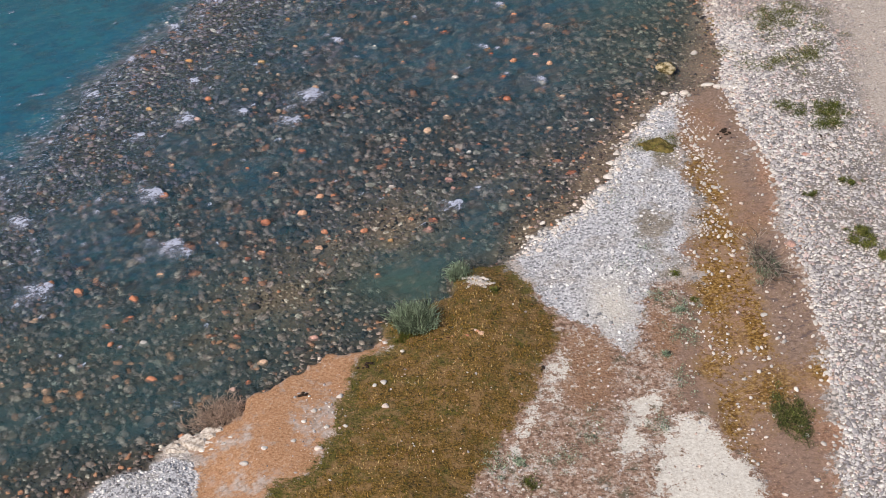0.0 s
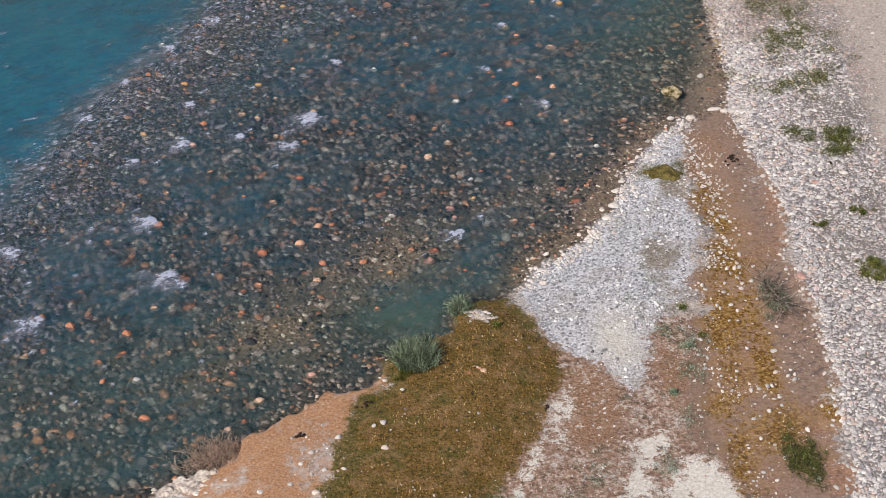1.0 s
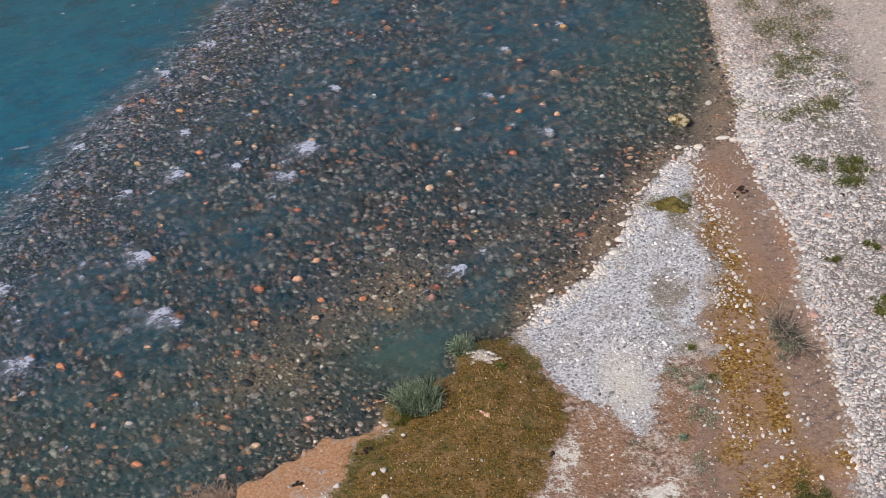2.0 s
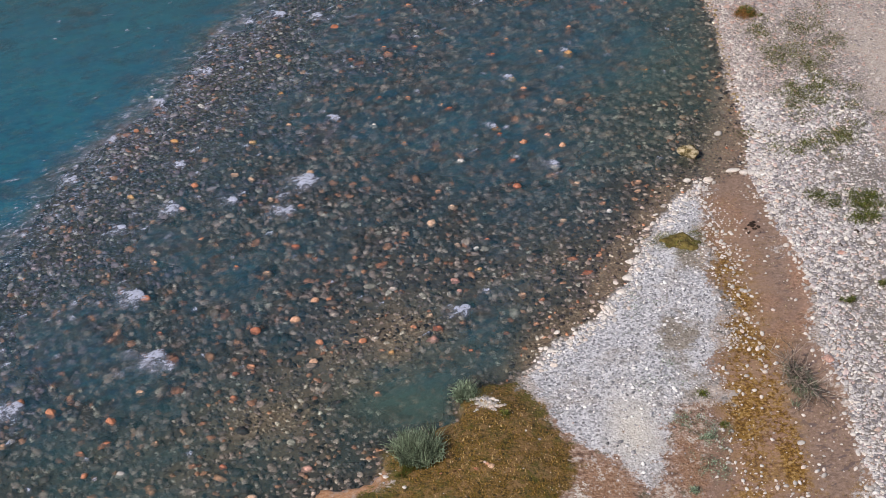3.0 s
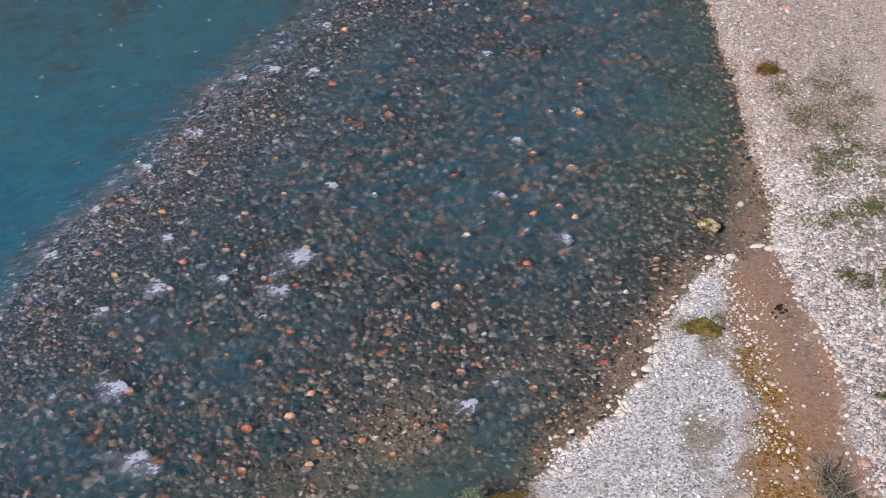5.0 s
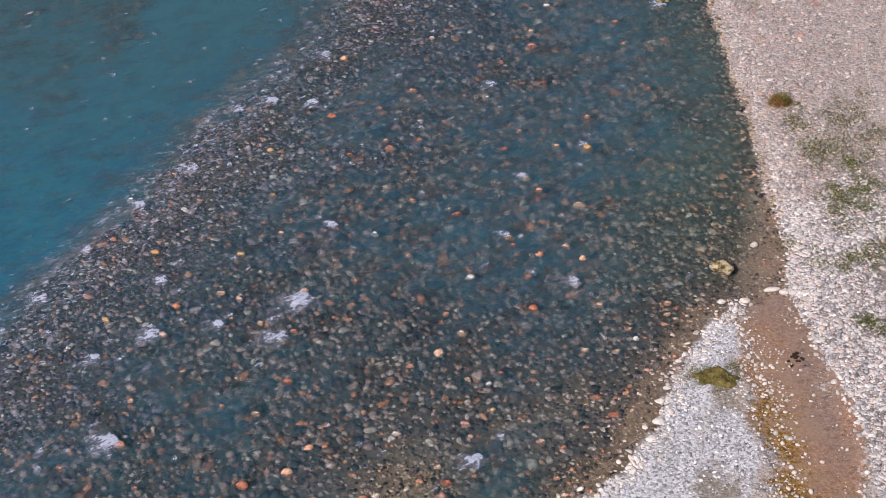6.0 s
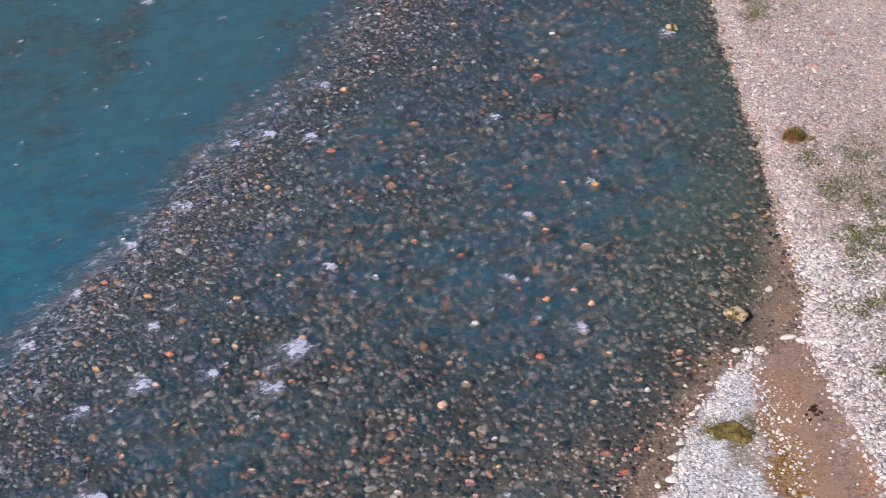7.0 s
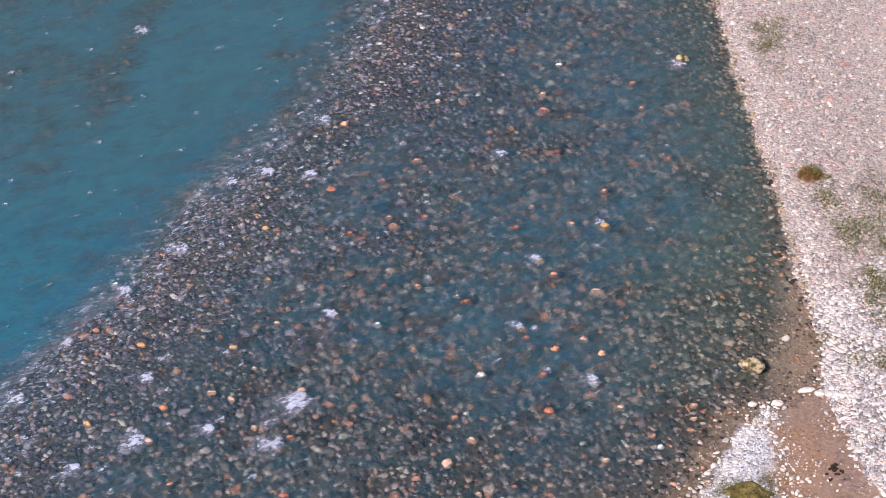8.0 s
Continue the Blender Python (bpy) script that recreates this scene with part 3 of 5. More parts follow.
def turf_material():
    m = Mat("turf_blades")
    r = m.node("ShaderNodeNewGeometry").outputs["Random Per Island"]
    v = m.math("ADD", m.noise(1.3, 7, 0.8), m.math("MULTIPLY", m.math("SUBTRACT", r, 0.5), 0.32))
    v = m.math("SUBTRACT", v, m.math("MULTIPLY", m.attribute("lush"), 0.14))
    v = m.math("ADD", v, m.math("MULTIPLY", m.math("SUBTRACT", m.noise(0.7, 4, 0.6), 0.5), 0.35))
    col = m.ramp(v, [(0.28, (0.022, 0.040, 0.003)), (0.39, (0.098, 0.082, 0.007)), (0.48, (0.185, 0.112, 0.012)), (0.57, (0.36, 0.205, 0.055)), (0.66, (0.52, 0.39, 0.20))])
    return m.finish(col, 0.75, None, 0.2)


GROUND = ground_material()
WATER = water_material()
FOAM = foam_material()
DRY_STUFF, DRY_ONE = stone_material("dry_cobble", DRY, False), stone_material("dry_cobble_single", DRY, True)
ROSY_STUFF = stone_material("rosy_pebble", ROSY, False, mottle=0.2)
PALE_STUFF, PALE_ONE = stone_material("pale_pebble", PALE, False, mottle=0.15), stone_material("pale_pebble_single", PALE, True, mottle=0.15)
RIFFLE_STUFF = stone_material("riffle_stone", RIFFLE, False, 0.45, 0.45, 0.4, 0.4)
WET_STUFF, WET_ONE = stone_material("wet_stone", WET, False, 0.5, 0.55, 0.4, 0.3), stone_material("wet_stone_single", MURKY, True, 0.5, 0.6, 0.4, 0.3)
BAR_STUFF = stone_material("bar_pebble", BAR_MIX, False, mottle=0.2)
AMBER_ONE = stone_material("amber_stone_single", [(0.0, (0.34, 0.165, 0.06)), (0.5, (0.40, 0.225, 0.10)), (1.0, (0.46, 0.32, 0.18))], True, 0.5, 0.4, 0.5, 0.35)
PINK_ONE = stone_material("pink_stone_single", [(0.0, (0.32, 0.16, 0.14)), (0.5, (0.42, 0.24, 0.20)), (1.0, (0.50, 0.34, 0.29))], True, 0.5, 0.4, 0.5, 0.35)
RUSTY_ONE = stone_material("rusty_stone_single", RUSTY, True, 0.5, 0.4, 0.5, 0.35)
ALGAE_STUFF = stone_material("algae_pebble", ALGAE, False, 0.5, 0.4, 0.4)
SHOAL_STUFF = stone_material("shoal_pebble", [(0.0, (0.05, 0.036, 0.026)), (0.35, (0.16, 0.12, 0.085)), (0.7, (0.30, 0.235, 0.175)), (0.93, (0.42, 0.35, 0.28)), (1.0, (0.36, 0.20, 0.125))], False, 0.5, 0.3, 0.3)
MOSSY = moss_material()
HUMMOCK = plain_material("olive_moss", (0.045, 0.034, 0.009), (0.20, 0.155, 0.05), 9, 0.9, 0.9)
REED = plain_material("grey_green_blades", (0.08, 0.12, 0.078), (0.27, 0.335, 0.235), 6, 0.6, 0.1, 0.65)
FRESH = plain_material("green_blades", (0.035, 0.05, 0.006), (0.115, 0.125, 0.024), 6, 0.6, 0.1, 0.45)
TURF = turf_material()
DRYBUSH = plain_material("dry_bush_twigs", (0.20, 0.13, 0.10), (0.50, 0.37, 0.30), 8, 0.85, 0.2, 0.4)
STRAW = plain_material("dry_twigs", (0.26, 0.165, 0.11), (0.54, 0.40, 0.29), 8, 0.8, 0.2, 0.4)
RUST_GRASS = plain_material("rusty_dry_grass", (0.22, 0.085, 0.025), (0.42, 0.21, 0.08), 8, 0.8, 0.2, 0.4)
BARK = plain_material("grey_branch", (0.12, 0.10, 0.085), (0.34, 0.28, 0.24), 20, 0.85, 0.4, 0.6)
LITTER = stone_material("dry_litter", [(0.0, (0.05, 0.022, 0.008)), (0.5, (0.22, 0.11, 0.045)), (1.0, (0.46, 0.31, 0.18))], False, 0.85, 0.3, 0.3, 0.2)
CHALK = plain_material("chalk_crust", (0.24, 0.185, 0.15), (0.72, 0.66, 0.61), 14, 0.9, 0.8)
DUNG = plain_material("dark_dung", (0.012, 0.007, 0.005), (0.045, 0.026, 0.017), 30, 0.8, 0.6)
WEED = plain_material("weed_leaves", (0.045, 0.058, 0.01), (0.15, 0.152, 0.036), 5, 0.65, 0.1, 0.5)
DARK_WEED = plain_material("dark_mat_leaves", (0.028, 0.036, 0.007), (0.095, 0.105, 0.026), 5, 0.65, 0.1, 0.5)


# ---- mesh tools ----
def mesh_from(name, verts, faces, material, smooth=True):
    me = bpy.data.meshes.new(name)
    verts, faces = np.asarray(verts, np.float32), np.asarray(faces, np.int32)
    n = faces.shape[1]
    me.vertices.add(len(verts))
    me.vertices.foreach_set("co", verts.ravel())
    me.loops.add(faces.size)
    me.loops.foreach_set("vertex_index", faces.ravel())
    me.polygons.add(len(faces))
    me.polygons.foreach_set("loop_start", np.arange(len(faces), dtype=np.int32) * n)
    me.update(calc_edges=True)
    me.polygons.foreach_set("use_smooth", np.full(len(faces), smooth))
    me.materials.append(material)
    me.validate()
    return me


def attribute(me, name, values):
    a = me.attributes.new(name, "FLOAT", "POINT")
    a.data.foreach_set("value", np.asarray(values, np.float32).ravel())


def part(name, me, parent, label=""):
    ob = new(name, me)
    ob.parent = parent
    return tagged(ob, label) if label else ob


def grid(xs, ys):
    gx, gy = np.meshgrid(xs, ys)
    nx, ny = len(xs), len(ys)
    i = np.arange(nx * ny).reshape(ny, nx)
    faces = np.stack([i[:-1, :-1], i[:-1, 1:], i[1:, 1:], i[1:, :-1]], -1).reshape(-1, 4)
    return gx.ravel(), gy.ravel(), faces


def spread(lo, hi, fine, reach_lo, reach_hi):
    """Even steps from lo to hi, and ever longer ones out to the reaches."""
    mid = np.arange(lo, hi + fine / 2, fine)
    a, b, s = [], [], fine
    x = lo
    while x > reach_lo:
        s *= 1.35
        x -= s
        a.append(x)
    s, x = fine, mid[-1]
    while x < reach_hi:
        s *= 1.35
        x += s
        b.append(x)
    return np.array(a[::-1] + list(mid) + b)


def ico(sub):
    bm = bmesh.new()
    bmesh.ops.create_icosphere(bm, subdivisions=sub, radius=1.0)
    v = np.array([p.co for p in bm.verts])
    f = np.array([[p.index for p in q.verts] for q in bm.faces])
    bm.free()
    return v, f


ICO1, ICO2, ICO3 = ico(1), ico(2), ico(3)


def lump(template, r, rough=0.18, cuts=5):
    """One worn stone's vertices: a sphere pressed out of round."""
    v = template[0].copy()
    for _ in range(cuts):
        n = r.normal(size=3)
        n /= np.linalg.norm(n)
        h = v @ n
        cut = r.uniform(0.55, 0.95)
        v -= np.outer(np.maximum(h - cut, 0) * 0.8, n)
    k = r.normal(size=(3, 3)) * 1.6
    v *= (1 + rough * np.sin(v @ k).mean(1))[:, None]
    return v


LUMPS = {id(t): [lump(t, np.random.default_rng(40 + i), 0.24, 8) for i in range(12)] for t in (ICO1, ICO2, ICO3)}


def turns(n, r, tip=0.25):
    """Random turns about the upright axis with a little tipping."""
    a, bx, by = r.uniform(0, 2 * np.pi, n), r.normal(0, tip, n), r.normal(0, tip, n)
    z, o = np.zeros(n), np.ones(n)
    rz = np.stack([np.cos(a), -np.sin(a), z, np.sin(a), np.cos(a), z, z, z, o], -1).reshape(n, 3, 3)
    rx = np.stack([o, z, z, z, np.cos(bx), -np.sin(bx), z, np.sin(bx), np.cos(bx)], -1).reshape(n, 3, 3)
    ry = np.stack([np.cos(by), z, np.sin(by), z, o, z, -np.sin(by), z, np.cos(by)], -1).reshape(n, 3, 3)
    return rz @ rx @ ry


def stone_field(name, x, y, size, template, material, flat=0.55, sink=0.25, seed=1, top=None, plateau=1.0):
    """Many loose stones in one mesh, lying on the ground. size: mean half-width."""
    r = np.random.default_rng(seed)
    n = len(x)
    base = np.array(LUMPS[id(template)])[r.integers(0, 12, n)]
    s = np.stack([size * r.uniform(0.95, 1.4, n), size * r.uniform(0.7, 1.0, n), size * flat * r.uniform(0.75, 1.25, n)], -1)
    base = np.concatenate([base[:, :, :2], np.clip(base[:, :, 2:], -plateau, plateau)], -1)      # flat-topped where asked
    v = base * s[:, None, :]
    v = np.einsum("nij,nkj->nki", turns(n, r), v)
    z = ground_height(x, y) + s[:, 2] * (1 - 2 * sink)
    if top is not None:
        z = np.minimum(z, top + r.normal(0, 0.012, n) - 0.85 * s[:, 2])
    v += np.stack([x, y, z], -1)[:, None, :]
    k = base.shape[1]
    f = (template[1][None] + (np.arange(n) * k)[:, None, None]).reshape(-1, 3)
    return mesh_from(name, v.reshape(-1, 3), f, material)


def scatter(x0, x1, y0, y1, cell, keep, seed):
    """Points on a shaken grid; keep(x, y) gives the chance that a point stays."""
    r = np.random.default_rng(seed)
    gx, gy = np.meshgrid(np.arange(x0, x1, cell), np.arange(y0, y1, cell))
    gx = gx.ravel() + r.uniform(-0.5, 0.5, gx.size) * cell
    gy = gy.ravel() + r.uniform(-0.5, 0.5, gy.size) * cell
    # only where the walk can see
    seen = (np.abs(gx) < 1.0 + 0.33 * np.hypot(gy, 25)) & (gx > -15.5) & (gx < 15)
    gx, gy = gx[seen], gy[seen]
    ok = r.random(len(gx)) < keep(gx, gy)
    return gx[ok], gy[ok]


ONE = {}


def stone_mesh(name, material, template=ICO2):
    """Shared meshes for stones that are objects of their own."""
    key = (name, material.name)
    if key not in ONE:
        ONE[key] = [mesh_from(name, v * (1.15, 0.85, 0.55), template[1], material) for v in LUMPS[id(template)][:8]]
    return ONE[key]


def single_stones(name, x, y, size, material, parent, seed, sink=0.25, template=ICO2, top=9.0):
    r = np.random.default_rng(seed)
    made, z = [], ground_height(np.asarray(x, float), np.asarray(y, float))
    for i in range(len(x)):
        ob = new(name, stone_mesh(name, material, template)[int(r.integers(0, 8))])
        s = float(size[i])
        ob.location = (float(x[i]), float(y[i]), min(float(z[i]) + 0.55 * s * (1 - 2 * sink), top - 0.45 * s))
        ob.rotation_euler = (float(r.normal(0, 0.2)), float(r.normal(0, 0.2)), float(r.uniform(0, 6.28)))
        ob.scale = (s, s * float(r.uniform(0.85, 1.1)), s * float(r.uniform(0.8, 1.2)))
        if parent is not None:
            ob.parent = parent
        made.append(ob)
    return made


# ---- ground and water ----
gx, gy, gf = grid(spread(-14.0, 14.5, 0.08, -900, 900), spread(24.0, 64.0, 0.08, -900, 1600))
gz = ground_height(gx, gy)
ground_mesh = mesh_from("ground", np.stack([gx, gy, gz], -1), gf, GROUND)


def soft(poly, width, amp=0.3, scale=0.9, seed=81):
    a, b = wob(gx, gy, amp, scale, seed)
    return step(-width, width, signed(poly, gx + a, gy + b))


def soil_at(x, y):
    """Where brown soil and thin growth show through the gravel of the bar."""
    a = np.exp(-(((x - 5.45 + 0.12 * (y - 34)) / 0.6) ** 2 + ((y - 34.2) / 2.4) ** 2)) + 0.9 * np.exp(-(((x - 6.0) / 0.4) ** 2 + ((y - 38.1) / 0.6) ** 2))
    return np.clip(a * (1.0 + 1.8 * fnoise(x, y, 0.8, 37, 4)), 0, 1)


def lush_at(x, y):
    """Greener grass along the outer rim of the turf and in a few damp patches."""
    rim = np.exp(-((np.maximum(signed(GRASS, x, y), 0) / 0.4) ** 2)) * np.maximum(step(0.2, -1.2, x), step(31.8, 33.0, y))
    return np.clip(rim + 0.55 * step(0.1, 0.3, fnoise(x, y, 0.8, 36, 4)), 0, 1)


g_land = land_distance(gx, gy)
turf_m = soft(GRASS, 0.4) * (1 - np.exp(-(((gx - 0.78) / 0.3) ** 2 + ((gy - 32.75) / 0.27) ** 2)))
bank_m = soft(BANK, 0.35)
attribute(ground_mesh, "turf", turf_m)
attribute(ground_mesh, "lush", lush_at(gx, gy))
attribute(ground_mesh, "sand", bank_m * (1 - turf_m) * step(0.6, -0.2, gx))
attribute(ground_mesh, "silt", soft(SILT, 0.5, 0.8, 1.0))
attribute(ground_mesh, "bar", np.maximum(soft(BAR, 0.5), soft(SPIT, 0.3)))
crust = (0.42 + 0.7 * fnoise(gx, gy, 0.9, 95, 3)) * np.exp(-(((signed(GRASS, gx, gy) + 0.25 + 0.5 * fnoise(gx, gy, 0.7, 96)) / 0.22) ** 2)) * step(0.6, 1.4, gx) * step(31.0, 29.5, gy)
attribute(ground_mesh, "white", crust + np.maximum(soft(WHITE_SAND, 0.4), np.maximum(soft(WHITE_PATCH, 0.35), np.exp(-(((gx - 0.8) / 0.28) ** 2 + ((gy - 32.72) / 0.25) ** 2)) + np.exp(-(((gx + 5.55) / 0.5) ** 2 + ((gy - 27.5) / 0.28) ** 2)))))
attribute(ground_mesh, "dirt", step(-0.6, 0.3, gx) * step(6.9, 6.2, gx) * step(33.4, 32.2, gy) * step(13, 21, gy))
attribute(ground_mesh, "gap_shade", step(-0.1, 0.3, signed(COBBLES, gx, gy)) * step(12.2, 11.2, gx) * (0.72 - 0.45 * step(44, 50, gy)) * step(22, 25, gy))
attribute(ground_mesh, "plain", step(11.5, 12.1, gx + 0.7 * fnoise(gx, gy, 1.5, 49)) * step(54, 47, gy))
attribute(ground_mesh, "soil", soil_at(gx, gy))
attribute(ground_mesh, "smooth", np.exp(-(((gx - 3.9) / 0.55) ** 2 + ((gy - 31.9) / 1.1) ** 2)))
attribute(ground_mesh, "stony", np.exp(-(((gx + 2.75) / 0.5) ** 2 + ((gy - 27.9) / 0.9) ** 2)) + np.exp(-(((gx + 5.0) / 0.5) ** 2 + ((gy - 27.2) / 0.7) ** 2)))
rx = gx + 0.55 * fnoise(gx, gy, 1.1, 93)
rust_m = np.exp(-(((rx - 6.2 - 0.07 * (gy - 31)) / 0.38) ** 2)) * (0.75 + 0.8 * fnoise(gx, gy, 1.6, 94)) * step(39.5, 36.5, gy) + 1.7 * np.exp(-(((rx - 7.18) / 0.32) ** 2 + ((gy - 31.0) / 0.85) ** 2)) + 0.8 * np.exp(-(((gx - 7.1) / 0.25) ** 2 + ((gy - 33.0) / 1.4) ** 2))
rust_m = rust_m + 0.8 * np.exp(-(((gx - 7.1) / 0.9) ** 2 + ((gy - 28.6) / 1.2) ** 2)) + 0.9 * np.exp(-(((gx - 8.35) / 0.3) ** 2 + ((gy - 29.4) / 0.7) ** 2)) + 0.6 * np.exp(-(((gx - 6.9) / 0.8) ** 2 + ((gy - 35.5) / 4.5) ** 2))
attribute(ground_mesh, "shoal", np.clip(1.2 * shoal_at(gx, gy), 0, 1))
attribute(ground_mesh, "mud", 1.2 * np.exp(-(((gx - 7.95) / 0.75) ** 2 + ((gy - 32.0) / 2.6) ** 2)) + 0.8 * np.exp(-(((gx - 7.95) / 0.45) ** 2 + ((gy - 38.3) / 2.2) ** 2)) + step(39.5, 42, gy))
attribute(ground_mesh, "brown", np.exp(-(((gx - 3.1) / 0.75) ** 2 + ((gy - 29.6) / 1.7) ** 2)) + 0.8 * np.exp(-(((gx - 5.0) / 0.5) ** 2 + ((gy - 30.6) / 1.5) ** 2)))
attribute(ground_mesh, "rust", np.clip(rust_m + 0.12, 0, 1))
wet_edge = g_land + 0.25 * fnoise(gx, gy, 0.4, 91)
silt_m = soft(SILT, 0.5)
attribute(ground_mesh, "wet", (1 - silt_m) * step(0.10, -0.12, wet_edge) + silt_m * step(0.5, -1.2, wet_edge + 0.5 * fnoise(gx, gy, 1.2, 92)))
ground = tagged(new("ground", ground_mesh), "stony river bank with turf, damp brown silt and pale gravel", "ground", kind="structure")

wx, wy, wf = grid(spread(-14.0, 9.5, 0.11, -120, 60), spread(26.0, 63.5, 0.11, -120, 420))
w_depth = np.maximum(-ground_height(wx, wy), 0.0)
w_edge = signed(CHANNEL, wx, wy)
broken = np.exp(-((w_edge / 0.8) ** 2)) + 0.55 * np.exp(-(((w_edge + 2.0) / 2.2) ** 2)) + 0.12 * step(0.5, 2.5, w_edge) + 0.25 * step(-9, -3, w_edge) + 0.3 * step(40, 35, wy - 0.4 * wx)
broken = broken * (1 - 0.45 * step(47, 56, wy))
rough_water = 0.35 + 0.65 * np.clip(broken, 0, 1)
along = wx * 0.74 + wy * 0.67
across = wx * 0.67 - wy * 0.74
wz = (0.05 * rough_water * fnoise(along, across * 1.8, 0.9, 101, 3) + 0.03 * np.clip(broken, 0, 1) * fnoise(along, across, 0.3, 104, 2)) * step(0.0, 0.15, w_depth)
water_mesh = mesh_from("river_water", np.stack([wx, wy, wz], -1), wf, WATER)
attribute(water_mesh, "depth", w_depth)
attribute(water_mesh, "green", np.clip(step(2.0, 6.8, wx - 2.2 * step(45, 51, wy)) * step(39, 44, wy) * 0.9 + 0.6 * np.exp(-(((wx + 0.9) / 1.5) ** 2 + ((wy - 33.0) / 0.8) ** 2)) + 0.42 * step(43, 55, wy) * step(-0.4, 2.2, w_edge) + 0.5 * step(37, 34, wy - 0.35 * wx) * step(-1.5, -3.5, w_edge), 0, 1))
attribute(water_mesh, "broken", np.clip(broken, 0, 1) * step(0.02, 0.08, w_depth))
water = new("river_water", water_mesh)
water.visible_shadow = False     # clear water lets the daylight through
tagged(water, "clear shallow turquoise river water rippling over stones", "river", kind="structure")

# ---- stones ----
def bed_keep(x, y):
    d = land_distance(x, y)
    dc = signed(CHANNEL, x, y)
    return np.where(d < 0.0, 0.85, 0.0) * (1 - 0.8 * np.minimum(shoal_at(x, y), 1)) * (1 - 0.55 * step(0.5, 3, dc)) * (1 - 0.93 * step(-0.4, 0.4, signed(SILT, x + 0.9 * fnoise(x, y, 1.0, 25), y)))


x, y = scatter(-15.5, 8.6, 25, 64, 0.135, bed_keep, 201)
s = 0.05 + 0.05 * rng.random(len(x)) ** 2
def near_riffle(x, y):
    return signed(CHANNEL, x, y) + 4.0 * fnoise(x, y, 1.6, 44) > -4.6


far = near_riffle(x, y)
tagged(new("riverbed_pebbles", stone_field("riverbed_pebbles", x[~far], y[~far], s[~far], ICO1, WET_STUFF, 0.48, 0.25, 5, 0.0)), "dark wet pebbles covering the riverbed", "pebbles", kind="stuff")
tagged(new("riffle_pebbles", stone_field("riffle_pebbles", x[far], y[far], s[far], ICO1, RIFFLE_STUFF, 0.48, 0.25, 17, 0.0)), "dark mauve wet pebbles of the riffle", "pebbles", kind="stuff")


def cobble_keep(x, y):
    dc = signed(CHANNEL, x, y)
    return bed_keep(x, y) * (1 - 0.85 * np.minimum(shoal_at(x, y), 1)) * (0.5 + 0.3 * np.exp(-(((dc + 1.5) / 1.8) ** 2)) + 0.8 * fnoise(x, y, 2.2, 7)) * (0.25 * step(0.05, -0.3, land_distance(x, y)) + 0.75 * step(-0.8, -2.2, land_distance(x, y))) * (1 - 0.45 * step(5.2, 7.4, x) * step(42.5, 45, y))


x, y = scatter(-15.5, 8.6, 25, 64, 0.225, cobble_keep, 202)
s = (0.075 + 0.09 * rng.random(len(x)) ** 2.6) * (1 - 0.25 * np.exp(-(((signed(CHANNEL, x, y) + 1.3) / 1.8) ** 2)))
near = np.argsort(-s)[:280]
rest = np.setdiff1d(np.arange(len(x)), near)
far = rest[near_riffle(x[rest], y[rest])]
rest = np.setdiff1d(rest, far)
tagged(new("riverbed_cobbles", stone_field("riverbed_cobbles", x[rest], y[rest], s[rest], ICO2, WET_STUFF, 0.48, 0.25, 6, 0.0)), "wet dark and rusty cobbles under shallow water", "cobbles", kind="stuff")
tagged(new("riffle_cobbles", stone_field("riffle_cobbles", x[far], y[far], s[far], ICO2, RIFFLE_STUFF, 0.48, 0.25, 18, 0.0)), "dark mauve wet cobbles of the riffle", "cobbles", kind="stuff")
single_stones("cobble", x[near], y[near], s[near], WET_ONE, ground, 61, 0.22, top=0.0)


x, y = scatter(-9, 8.6, 28, 50, 0.075, lambda a, b: (shoal_at(a, b) + 0.75 * step(-0.6, 0.4, signed(SILT, a, b))) * (land_distance(a, b) < 0), 212)
s = 0.02 + 0.042 * rng.random(len(x)) ** 2.5
tagged(new("shoal_pebbles", stone_field("shoal_pebbles", x, y, s, ICO1, SHOAL_STUFF, 0.5, 0.2, 16, 0.0)), "small brown pebbles of a shoal under thin water", "pebbles", kind="stuff")


def dry_keep(x, y):
    d = land_distance(x, y)
    c = signed(COBBLES, x + 0.25 * fnoise(x, y, 0.6, 15), y)
    far = x - 11.75
    patch = np.clip(0.72 + 1.5 * fnoise(x, y, 1.3, 48, 3) + 0.7 * step(9.6, 8.7, x) + 0.3 * step(34, 30, y) + 0.8 * step(45, 50, y), 0.12, 1)
    return np.where((c > -0.02) & (d > -0.08), 0.97 - 0.08 * step(9.9, 9.2, x) * step(44, 38, y), 0.0) * patch * (1 - 0.9 * step(-0.5, 0.5, far + 0.9 * fnoise(x, y, 1.8, 16)) * step(54, 47, y))


def pinker(x, y):
    """Upstream the stones of the bank are duller and pinker."""
    return (y + 5 * fnoise(x, y, 1.5, 26) > 46.5) | ((x > 11.6) & (y > 36))


